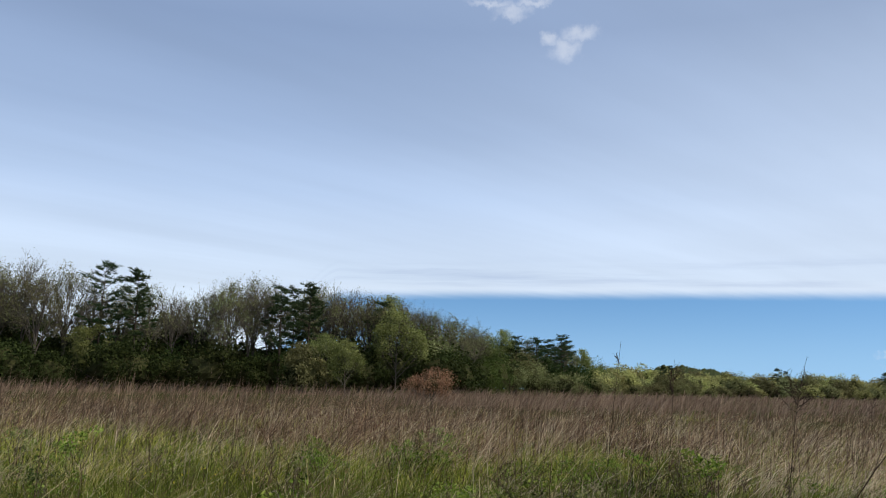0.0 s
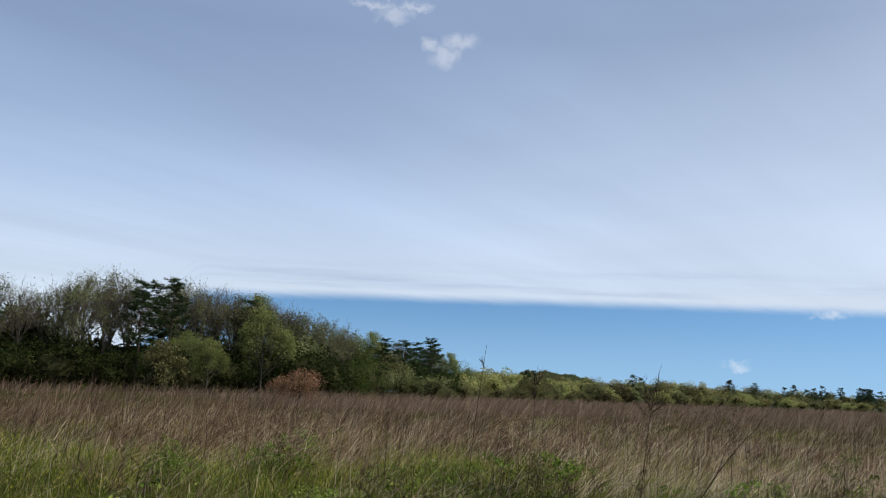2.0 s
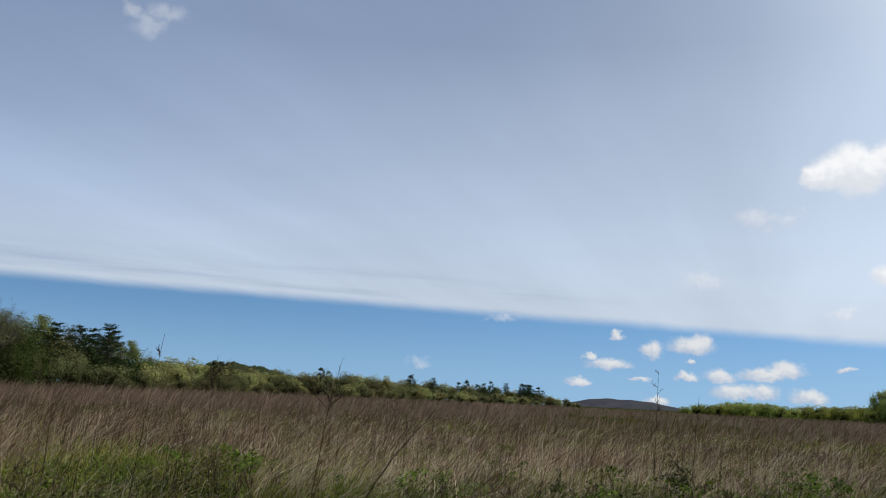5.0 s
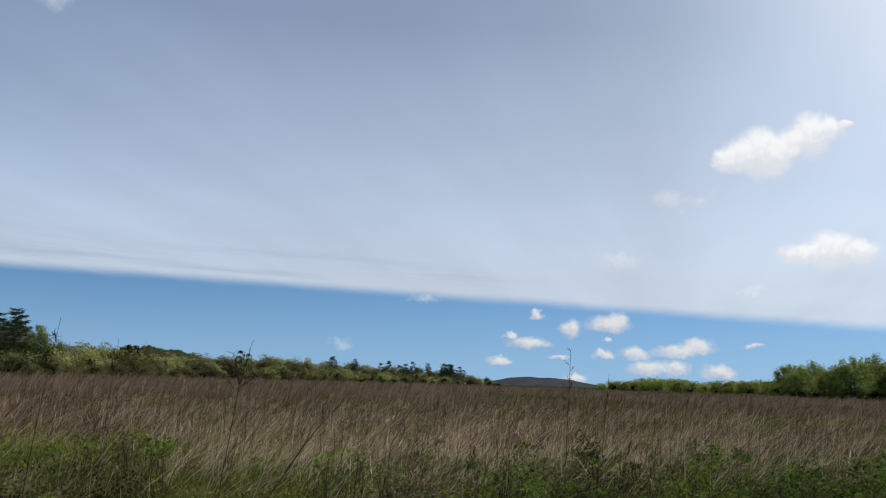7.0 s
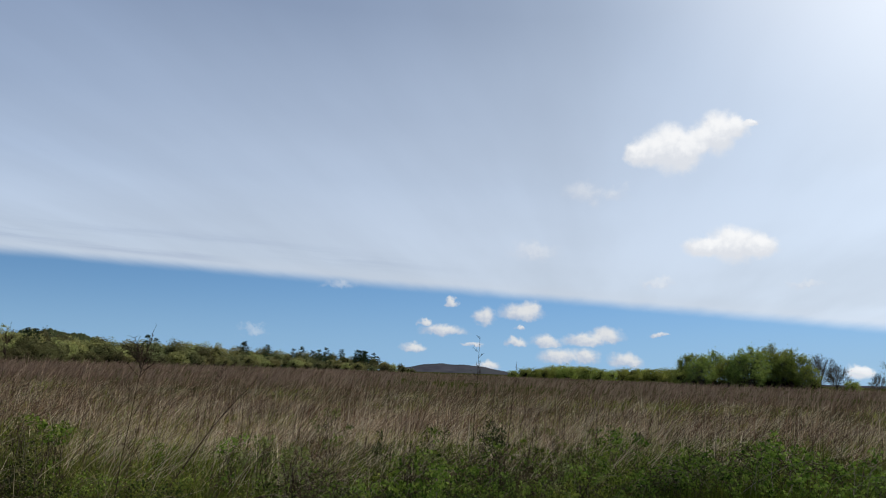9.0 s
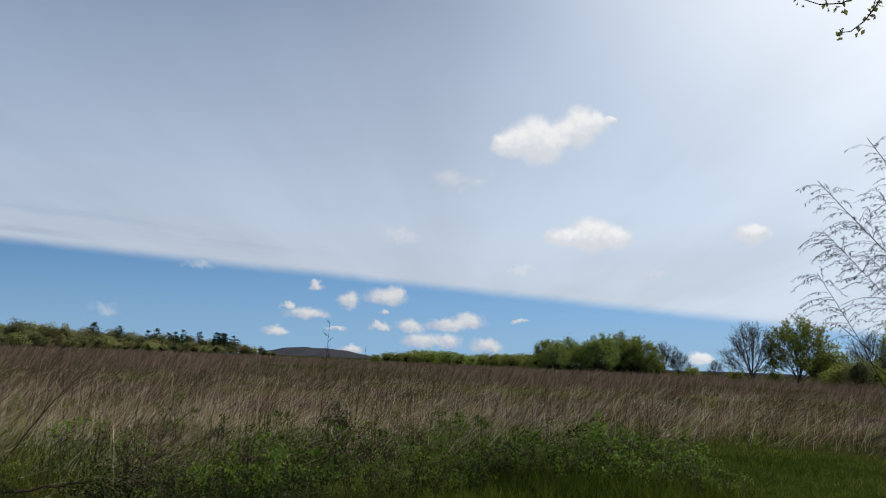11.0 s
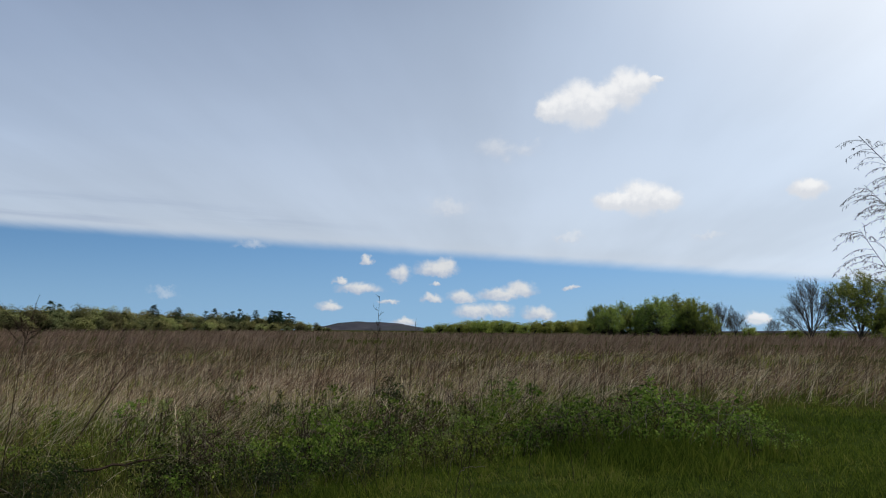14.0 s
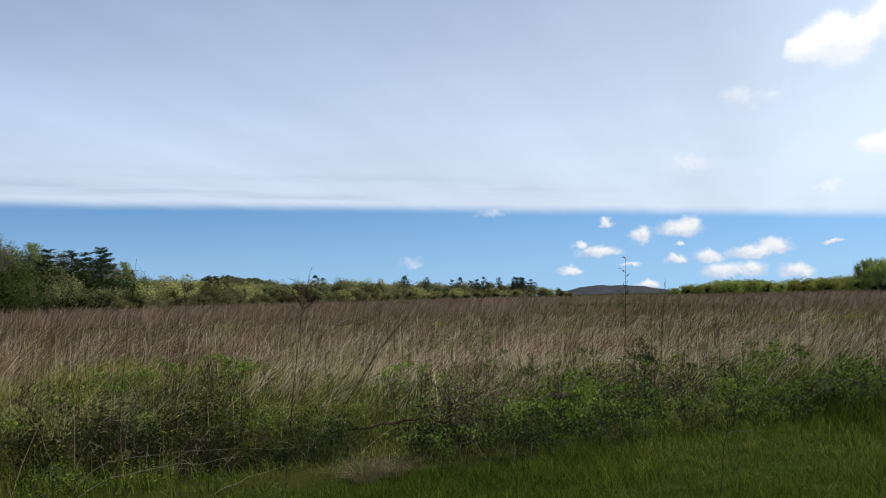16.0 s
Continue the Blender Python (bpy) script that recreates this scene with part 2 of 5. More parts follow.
RUSSET = leafy("dry_russet_stalks", [(0.18, (0.04, 0.022, 0.014)), (0.38, (0.128, 0.071, 0.043)), (0.56, (0.27, 0.165, 0.098)), (0.70, (0.50, 0.36, 0.225)), (0.88, (0.80, 0.67, 0.47))], 0.65, 0.3, gloss=0.08)
FAR_RUSSET = leafy("far_russet_stalks", [(0.1, (0.09, 0.056, 0.040)), (0.5, (0.225, 0.148, 0.105)), (0.9, (0.41, 0.30, 0.215))], 0.8, 0.2, gloss=0.0)
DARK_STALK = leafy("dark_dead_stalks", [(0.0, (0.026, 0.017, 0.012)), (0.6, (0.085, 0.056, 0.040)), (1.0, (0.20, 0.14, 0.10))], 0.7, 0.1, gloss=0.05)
FORB = leafy("young_forb_leaves", [(0.18, (0.018, 0.034, 0.005)), (0.40, (0.070, 0.11, 0.016)), (0.60, (0.165, 0.22, 0.034)), (0.83, (0.33, 0.37, 0.08))], 0.6, 0.35, gloss=0.05)
STRAW = leafy("bleached_straw", [(0.0, (0.28, 0.205, 0.12)), (0.45, (0.54, 0.43, 0.275)), (1.0, (0.82, 0.70, 0.50))], 0.5, 0.2, gloss=0.3)
GREEN = leafy("young_grass", [(0.15, (0.035, 0.050, 0.007)), (0.38, (0.13, 0.16, 0.022)), (0.6, (0.27, 0.29, 0.045)), (0.85, (0.46, 0.41, 0.13))], 0.6, 0.35, gloss=0.03)
DARK_GRASS = leafy("dark_young_grass", [(0.15, (0.018, 0.030, 0.004)), (0.42, (0.060, 0.085, 0.011)), (0.65, (0.125, 0.145, 0.024)), (0.9, (0.36, 0.31, 0.13))], 0.6, 0.3, gloss=0.02)
LEAF = leafy("field_tree_leaves", [(0.1, (0.068, 0.105, 0.022)), (0.5, (0.20, 0.27, 0.055)), (0.85, (0.42, 0.48, 0.13))], 0.55, 0.45, spread=0.7, gloss=0.04)
PALE_LEAF = leafy("distant_spring_leaves", [(0.15, (0.10, 0.105, 0.036)), (0.5, (0.25, 0.25, 0.085)), (0.85, (0.44, 0.42, 0.17))], 0.6, 0.45, spread=0.8)
TURF = leafy("path_turf", [(0.15, (0.022, 0.038, 0.006)), (0.45, (0.066, 0.096, 0.013)), (0.7, (0.125, 0.155, 0.024)), (0.95, (0.22, 0.20, 0.06))], 0.75, 0.35, gloss=0.0)
BRAMBLE = leafy("bramble_leaves", [(0.15, (0.012, 0.024, 0.004)), (0.38, (0.066, 0.108, 0.015)), (0.58, (0.14, 0.20, 0.032)), (0.82, (0.25, 0.31, 0.062))], 0.65, 0.35, spread=0.6, gloss=0.03)
PINE = leafy("pine_needles", [(0.0, (0.016, 0.029, 0.014)), (0.5, (0.036, 0.06, 0.027)), (1.0, (0.075, 0.105, 0.042))], 0.5, 0.15, spread=0.5, gloss=0.02)
OLIVE = leafy("opening_oak_leaves", [(0.0, (0.055, 0.055, 0.022)), (0.5, (0.115, 0.113, 0.048)), (1.0, (0.23, 0.225, 0.10))], 0.6, 0.4, spread=0.8, gloss=0.03)
LIME = leafy("spring_maple_leaves", [(0.0, (0.085, 0.095, 0.03)), (0.5, (0.15, 0.165, 0.052)), (1.0, (0.27, 0.28, 0.10))], 0.55, 0.45, spread=0.8)
# near-black leaf colour holds the shade of the wood's foot and the hollow
DEEP = leafy("understorey_shade_leaves", [(0.0, (0.010, 0.015, 0.005)), (0.5, (0.024, 0.034, 0.010)), (1.0, (0.055, 0.07, 0.022))], 0.6, 0.35, spread=0.9, gloss=0.03)
WOOD_GREEN = leafy("woodland_leaves", [(0.0, (0.026, 0.040, 0.010)), (0.5, (0.060, 0.085, 0.022)), (1.0, (0.125, 0.16, 0.045))], 0.6, 0.4, spread=0.8, gloss=0.03)
HEDGE_LEAF = leafy("willow_leaves", [(0.15, (0.08, 0.10, 0.022)), (0.5, (0.22, 0.26, 0.055)), (0.85, (0.43, 0.45, 0.12))], 0.55, 0.45, spread=0.6, gloss=0.03)
SAGE = leafy("unfolding_oak_leaves", [(0.0, (0.06, 0.064, 0.026)), (0.5, (0.14, 0.148, 0.062)), (1.0, (0.33, 0.34, 0.16))], 0.6, 0.4, spread=0.8, gloss=0.03)
RUST = leafy("dead_oak_leaves", [(0.0, (0.10, 0.05, 0.03)), (0.5, (0.21, 0.115, 0.065)), (1.0, (0.34, 0.21, 0.13))], 0.6, 0.3)
PETAL = leafy("yellow_petals", [(0.0, (0.55, 0.42, 0.03)), (1.0, (0.75, 0.62, 0.06))], 0.6, 0.3)
TUSSOCK = leafy("dead_tussock_blades", [(0.15, (0.05, 0.038, 0.022)), (0.5, (0.14, 0.108, 0.062)), (0.8, (0.40, 0.32, 0.19))], 0.7, 0.2)
HUSK = leafy("dark_seed_husks", [(0.0, (0.028, 0.021, 0.016)), (0.6, (0.065, 0.05, 0.038)), (1.0, (0.14, 0.11, 0.085))], 0.6, 0.2)
BARK = solid("grey_bark", (0.035, 0.030, 0.026), (0.12, 0.105, 0.09), 9.0)
PINE_BARK = solid("pine_bark", (0.03, 0.024, 0.02), (0.09, 0.07, 0.055), 7.0)
TWIG = solid("fine_twigs", (0.055, 0.048, 0.04), (0.17, 0.152, 0.128), 5.0)
# dark colour for the cores of crowns, in place of the shade inside
CROWN_SHADE = solid("crown_shade_core", (0.020, 0.022, 0.010), (0.055, 0.056, 0.024), 4.0)
CANE = solid("dark_canes", (0.022, 0.016, 0.012), (0.068, 0.047, 0.035), 40.0)
PALE_WOOD = solid("weathered_twig", (0.10, 0.085, 0.06), (0.27, 0.235, 0.175), 60.0)
SOIL = solid("field_soil", (0.018, 0.020, 0.006), (0.048, 0.048, 0.015), 3.0, 0.95, 0.5, 8.0, 0.09, (0.034, 0.037, 0.010))
THATCH = solid("path_thatch", (0.012, 0.020, 0.004), (0.042, 0.060, 0.013), 9.0, 0.95, 0.6, 8.0, 0.9, (0.020, 0.028, 0.007))
CONIFER_SLOPE = solid("conifer_slope", (0.016, 0.024, 0.013), (0.045, 0.055, 0.028), 0.05, 0.95, 0.6, 8.0, 0.01, (0.03, 0.038, 0.018))
# the blue-grey of distant haze is mixed into this slope colour
FAR_SLOPE = solid("hazed_leafless_hill", (0.034, 0.035, 0.047), (0.070, 0.068, 0.080), 0.02, 0.95, 0.6, 8.0, 0.004, (0.050, 0.055, 0.060))


# ---- building helpers ----
class Shape:
    """Points and triangles gathered for one mesh, each triangle with the number of its material."""

    def __init__(self):
        self.v, self.f, self.m, self.n = [], [], [], 0

    def add(self, v, f, m=0):
        v, f = np.asarray(v, float).reshape(-1, 3), np.asarray(f, int).reshape(-1, 3)
        self.v.append(v), self.f.append(f + self.n), self.m.append(np.full(len(f), m))
        self.n += len(v)

    def tube(self, path, radii, sides=5, m=0):
        path = np.asarray(path, float)
        k = len(path)
        go = np.gradient(path, axis=0)
        go /= np.linalg.norm(go, axis=1)[:, None] + 1e-9
        ref = np.where(np.abs(go[:, 2:3]) > 0.9, [[1.0, 0, 0]], [[0, 0, 1.0]])
        a = np.cross(go, ref)
        a /= np.linalg.norm(a, axis=1)[:, None] + 1e-9
        b = np.cross(go, a)
        th = np.arange(sides) * 2 * np.pi / sides
        ring = a[:, None] * np.cos(th)[None, :, None] + b[:, None] * np.sin(th)[None, :, None]
        v = (path[:, None] + ring * np.asarray(radii, float)[:, None, None]).reshape(-1, 3)
        i, j = np.meshgrid(np.arange(k - 1), np.arange(sides), indexing="ij")
        p, q = i * sides + j, i * sides + (j + 1) % sides
        f = np.concatenate([np.stack([p, q, q + sides], -1).reshape(-1, 3), np.stack([p, q + sides, p + sides], -1).reshape(-1, 3)])
        self.add(v, f, m)

    def rods(self, a, c, b, r0, r1, sides=3, segments=2, m=0):
        """Many bent tapering rods at once: start, middle and end of each, and its radii."""
        k = len(a)
        u = np.linspace(0, 1, segments + 1)[None, :, None]
        path = a[:, None] * (1 - u) ** 2 + 2 * c[:, None] * u * (1 - u) + b[:, None] * u ** 2
        go = b - a
        go = go / (np.linalg.norm(go, axis=1)[:, None] + 1e-9)
        side = np.cross(go, np.where(np.abs(go[:, 2:3]) > 0.9, [[1.0, 0, 0]], [[0, 0, 1.0]]))
        side /= np.linalg.norm(side, axis=1)[:, None] + 1e-9
        lift = np.cross(go, side)
        th = np.arange(sides) * 2 * np.pi / sides
        ring = side[:, None] * np.cos(th)[None, :, None] + lift[:, None] * np.sin(th)[None, :, None]
        r = r0[:, None] * (1 - u[:, :, 0]) + r1[:, None] * u[:, :, 0]
        v = path[:, :, None] + ring[:, None] * r[:, :, None, None]
        i, j = np.meshgrid(np.arange(segments), np.arange(sides), indexing="ij")
        p, q = i * sides + j, i * sides + (j + 1) % sides
        f = np.concatenate([np.stack([p, q, q + sides], -1).reshape(-1, 3), np.stack([p, q + sides, p + sides], -1).reshape(-1, 3)])
        self.add(v, np.arange(k)[:, None, None] * ((segments + 1) * sides) + f[None], m)

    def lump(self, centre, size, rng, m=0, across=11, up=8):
        """An uneven closed mass, a solid core coloured as the shade inside the leaves."""
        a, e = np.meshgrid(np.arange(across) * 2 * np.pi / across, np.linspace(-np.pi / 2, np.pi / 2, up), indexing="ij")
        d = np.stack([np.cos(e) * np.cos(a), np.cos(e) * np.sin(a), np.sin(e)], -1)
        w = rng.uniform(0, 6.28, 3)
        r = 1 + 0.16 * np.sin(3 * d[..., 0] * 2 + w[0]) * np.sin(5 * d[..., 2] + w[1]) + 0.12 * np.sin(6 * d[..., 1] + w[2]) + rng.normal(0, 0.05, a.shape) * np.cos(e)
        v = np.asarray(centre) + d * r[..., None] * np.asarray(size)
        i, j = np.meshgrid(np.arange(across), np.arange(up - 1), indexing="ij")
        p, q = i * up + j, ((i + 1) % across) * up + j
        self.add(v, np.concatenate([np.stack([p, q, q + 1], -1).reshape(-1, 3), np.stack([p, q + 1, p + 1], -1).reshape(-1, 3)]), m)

    def leaves(self, places, size, rng, m=0, droop=0.0, aspect=0.6, outward=None, jitter=0.6, simple=False):
        """A folded kite for each place, or a single triangle where simple; outward: the ways that they face."""
        places = np.asarray(places, float)
        k = len(places)
        size = np.asarray(size) * rng.uniform(0.6, 1.35, k)[:, None]
        d = rng.normal(size=(k, 3))
        d[:, 2] -= droop
        d /= np.linalg.norm(d, axis=1)[:, None]
        facing = rng.normal(size=(k, 3))
        if outward is not None:
            facing = np.asarray(outward) / (np.linalg.norm(outward, axis=1)[:, None] + 1e-6) + facing * jitter
            d = np.cross(facing, d)
            d /= np.linalg.norm(d, axis=1)[:, None] + 1e-9
        s = np.cross(d, facing)
        s /= np.linalg.norm(s, axis=1)[:, None] + 1e-9
        up = np.cross(s, d)
        if simple:
            v = np.stack([places - d * size * 0.45 - s * size * aspect * 0.5, places - d * size * 0.45 + s * size * aspect * 0.5, places + d * size * 0.55], 1)
            self.add(v, np.arange(3 * k).reshape(-1, 3), m)
            return
        v = np.stack([places - d * size * 0.5, places + s * size * aspect * 0.5 + up * size * 0.12, places + d * size * 0.5, places - s * size * aspect * 0.5 + up * size * 0.12], 1)
        o = np.arange(k)[:, None] * 4
        self.add(v, np.concatenate([o + [0, 1, 2], o + [0, 2, 3]]), m)

    def blades(self, base, height, lean_dir, lean, width, rng, segments=3, m=0, face=None, curl=1.6):
        """Tapering ribbons that stand at base, lean and bend over."""
        k = len(base)
        face = rng.uniform(0, np.pi, k) if face is None else face
        side = np.stack([np.cos(face), np.sin(face), np.zeros(k)], 1)
        out = np.stack([np.cos(lean_dir), np.sin(lean_dir), np.zeros(k)], 1)
        rows = []
        for i in range(segments):
            u = i / segments
            c = base + np.stack([np.zeros(k), np.zeros(k), height * (u - 0.22 * lean * u ** 2)], 1) + out * (height * lean * u ** curl)[:, None]
            half = side * (width * 0.5 * (1 - 0.55 * u))[:, None]
            rows += [c - half, c + half]
        rows.append(base + np.stack([np.zeros(k), np.zeros(k), height * (1 - 0.22 * lean)], 1) + out * (height * lean)[:, None])
        v = np.stack(rows, 1)
        tri = []
        for i in range(segments - 1):
            a = 2 * i
            tri += [[a, a + 1, a + 3], [a, a + 3, a + 2]]
        a = 2 * (segments - 1)
        tri.append([a, a + 1, a + 2])
        f = (np.arange(k) * (2 * segments + 1))[:, None, None] + np.array(tri)[None]
        self.add(v, f, m)

    def mesh(self, name, materials, smooth=False):
        v, f, mi = np.concatenate(self.v), np.concatenate(self.f), np.concatenate(self.m)
        me = bpy.data.meshes.new(name)
        me.vertices.add(len(v)), me.loops.add(3 * len(f)), me.polygons.add(len(f))
        me.vertices.foreach_set("co", v.astype(np.float32).ravel())
        me.loops.foreach_set("vertex_index", f.astype(np.int32).ravel())
        me.polygons.foreach_set("loop_start", np.arange(0, 3 * len(f), 3, dtype=np.int32))
        for mat in materials:
            me.materials.append(mat)
        me.polygons.foreach_set("material_index", mi.astype(np.int32))
        me.polygons.foreach_set("use_smooth", np.full(len(f), smooth))
        me.update(calc_edges=True)
        return me


def part(name, shape, materials, parent, label="", smooth=False):
    materials = materials if isinstance(materials, (list, tuple)) else [materials]
    ob = new(name, shape.mesh(name, materials, smooth))
    ob.parent = parent
    return tagged(ob, label)


def thing(name, label, category, group="", kind=""):
    return tagged(new(name), label, category, group, kind)


def waves(x, y, size, seed):
    """Smooth uneven patches between about -1 and 1."""
    r = np.random.default_rng(seed)
    out = 0.0
    for _ in range(7):
        a, k, p = r.uniform(0, 2 * np.pi), r.uniform(0.6, 1.9) * 2 * np.pi / size, r.uniform(0, 6.3)
        out = out + np.cos(k * (np.cos(a) * x + np.sin(a) * y) + p)
    return out / 3.2


# ---- ground ----
def ground_height(x, y):
    """Gentle swells; level where the camera stands."""
    d = np.hypot(x, y)
    return np.clip((d - 9) / 30, 0, 1) * (0.10 * waves(x, y, 38.0, 11) + 0.05 * waves(x, y, 9.0, 12)) - 0.55 * np.exp(-(((x - 2.7) / 1.25) ** 2 + ((y - 8.0) / 0.46) ** 2))


def build_ground():
    rings = np.concatenate([[0.0], np.geomspace(2.0, 6.0, 14), np.arange(6.15, 10.1, 0.15), np.geomspace(10.3, 4600.0, 85)])
    turns = np.linspace(0, 2 * np.pi, 241)[:-1]
    r, a = np.meshgrid(rings[1:], turns, indexing="ij")
    x, y = r * np.sin(a), r * np.cos(a)
    v = np.concatenate([[[0, 0, 0]], np.stack([x, y, ground_height(x, y) * np.clip((400 - r) / 200, 0, 1)], -1).reshape(-1, 3)])
    n = len(turns)
    f = [[0, 1 + (j + 1) % n, 1 + j] for j in range(n)]
    i, j = np.meshgrid(np.arange(len(rings) - 2), np.arange(n), indexing="ij")
    p, q = 1 + i * n + j, 1 + i * n + (j + 1) % n
    f = np.concatenate([f, np.stack([p, q, q + n], -1).reshape(-1, 3), np.stack([p, q + n, p + n], -1).reshape(-1, 3)])
    s = Shape()
    f = np.asarray(f)
    mid = v[f].mean(1)
    mown = (mid[:, 1] < 6.3) & (mid[:, 0] < 18.6) & (np.hypot(mid[:, 0], mid[:, 1]) < 40)
    s.add(v, np.concatenate([f[~mown], f[mown]]))
    s.m = [np.repeat([0, 1], [int((~mown).sum()), int(mown.sum())])]
    ob = new("ground", s.mesh("ground", [SOIL, THATCH], True))
    tagged(ob, "flat old field of brown soil and thatch", "ground", kind="structure")


build_ground()


def build_hill(name, label, az, half_width, d, top, material, seed, skew=0.0, jag=0.025):
    """A long wooded ridge far off, with an uneven crest and a rounded back."""
    rng = np.random.default_rng(seed)
    cols, rows = 160, 14
    u = np.linspace(-1, 1, cols)
    crest = np.cos(np.clip(u + skew * (1 - u ** 2), -1, 1) * np.pi / 2) ** 1.25
    crest = crest * (1 + 0.05 * np.sin(9 * u + seed) + 0.03 * np.sin(23 * u)) + rng.uniform(0, jag, cols) * (crest > 0.03)
    v = np.zeros((rows, cols, 3))
    for k in range(rows):
        t = k / (rows - 1)
        dist = d * (1 + 0.28 * (t - 0.5))
        ang = radians(az) + u * radians(half_width)
        v[k, :, 0], v[k, :, 1] = dist * np.sin(ang), dist * np.cos(ang)
        v[k, :, 2] = crest * top * math.sin(math.pi * t) ** 0.9 - 2.0
    i, j = np.meshgrid(np.arange(rows - 1), np.arange(cols - 1), indexing="ij")
    p = i * cols + j
    s = Shape()
    s.add(v, np.concatenate([np.stack([p, p + 1, p + cols + 1], -1).reshape(-1, 3), np.stack([p, p + cols + 1, p + cols], -1).reshape(-1, 3)]))
    tagged(new(name, s.mesh(name, [material], True)), label, "hill", kind="structure")


build_hill("backdrop_hill", "distant hill covered in leafless woods, coloured blue-grey as in haze", 42.4, 5.2, 3200.0, 35.0, FAR_SLOPE, 5, 0.10)
build_hill("backdrop_pine_ridge", "dark conifer ridge behind the paler woods", 15.8, 6.0, 1500.0, 47.0, CONIFER_SLOPE, 3, -0.1, 0.09)
build_hill("backdrop_ridge", "low distant wooded ridge behind the trees", 72.0, 16.0, 3600.0, 10.0, FAR_SLOPE, 8)


# ---- trees ----
def limb(start, way, length, rng, bend=0.25, lift=0.15, n=5):
    """A wandering line for a limb."""
    p, d = np.array(start, float), np.array(way, float)
    d /= np.linalg.norm(d)
    out = [p.copy()]
    for _ in range(n - 1):
        d = d + rng.normal(size=3) * bend * 0.5 + np.array([0, 0, lift * 0.4])
        d /= np.linalg.norm(d)
        p = p + d * length / (n - 1)
        out.append(p.copy())
    return np.array(out)


def forked_tree(seed, h, spread, leaf_count, leaf_size, clear=0.35, stems=1, bole=0.62, counts=(9, 5, 5, 5, 4), lean=0.06, twig=0.0008, rise=0.35, tuft=0.016, low=0.3, round_at=0.62):
    """A trunk that forks again and again into rising limbs, boughs, twigs and fine twigs, with small leaves at the ends. Returns wood and crown."""
    rng = np.random.default_rng(seed)
    foot = np.stack([rng.normal(0, 0.012 * h * (stems > 1), stems), rng.normal(0, 0.012 * h * (stems > 1), stems), np.full(stems, -0.1)], 1)
    way = np.stack([rng.normal(0, lean, stems), rng.normal(0, lean, stems), np.ones(stems)], 1)
    if stems > 1:
        turn = np.arange(stems) * 6.283 / stems + rng.uniform(-0.5, 0.5, stems)
        way[:, 0] += 0.30 * np.cos(turn)
        way[:, 1] += 0.30 * np.sin(turn)
    way /= np.linalg.norm(way, axis=1)[:, None]
    length = np.full(stems, bole * h) * rng.uniform(0.85, 1.1, stems)
    bend = rng.normal(0, 0.03 * h, (stems, 3)) * [1, 1, 0]
    levels = [(foot, foot + way * length[:, None] * 0.5 + bend, foot + way * length[:, None], length)]
    for k, n in enumerate(counts):
        a, c, b, size = levels[-1]
        i = np.repeat(np.arange(len(a)), n)
        t = rng.uniform(clear / bole if k == 0 else low, 1.0, len(i))
        t[::n] = 1.0
        u = t[:, None]
        p = a[i] * (1 - u) ** 2 + 2 * c[i] * u * (1 - u) + b[i] * u ** 2
        go = (c[i] - a[i]) * (1 - u) + (b[i] - c[i]) * u
        go /= np.linalg.norm(go, axis=1)[:, None]
        r = rng.normal(size=(len(i), 3))
        r -= go * np.sum(r * go, 1)[:, None]
        r /= np.linalg.norm(r, axis=1)[:, None]
        ang = (1.0 if stems > 1 else 0.75, 0.72, 0.7, 0.75, 0.8)[k] * rng.uniform(0.55, 1.25, len(i)) * np.where(t == 1.0, 0.5, 1.0)
        d = go * np.cos(ang)[:, None] + r * np.sin(ang)[:, None] + [0, 0, rise * (0.7, 0.4, 0.2, 0.1, 0.0)[k]]
        d /= np.linalg.norm(d, axis=1)[:, None]
        ln = size[i] * (0.62, 0.55, 0.55, 0.55, 0.6)[k] * rng.uniform(0.65, 1.2, len(i)) * (1.15 - 0.35 * t)
        c2 = p + d * ln[:, None] * 0.5
        d2 = d + rng.normal(size=d.shape) * 0.18 + [0, 0, rise * 0.5]
        d2 /= np.linalg.norm(d2, axis=1)[:, None]
        levels.append((p, c2, c2 + d2 * ln[:, None] * 0.5, ln))
    tips = levels[-1][2]
    fit = np.array([spread, spread, h])
    fit[:2] /= np.percentile(np.hypot(tips[:, 0], tips[:, 1]), 84)
    fit[2] /= np.percentile(tips[:, 2], 93)
    hub, dome = np.array([0, 0, h * round_at]), np.array([spread, spread, h * (1 - round_at)]) * 1.04

    def rounded(p):
        """Draws points that stick out of the crown's dome back to it."""
        q = (p * fit - hub) / dome
        q[:, 2] = np.where(q[:, 2] < 0, q[:, 2] * (1 - round_at) / max(round_at, 0.3), q[:, 2])
        far = np.linalg.norm(q, axis=1)[:, None]
        return hub + (p * fit - hub) / (1 + far ** 6) ** (1 / 6) * np.where(far > 0.4, 1.0, (1 + far ** 6) ** (1 / 6))

    levels = [(rounded(a), rounded(c), rounded(b), size) for a, c, b, size in levels]
    wood, crown = Shape(), Shape()
    r0 = h * 0.0145 / stems ** 0.45
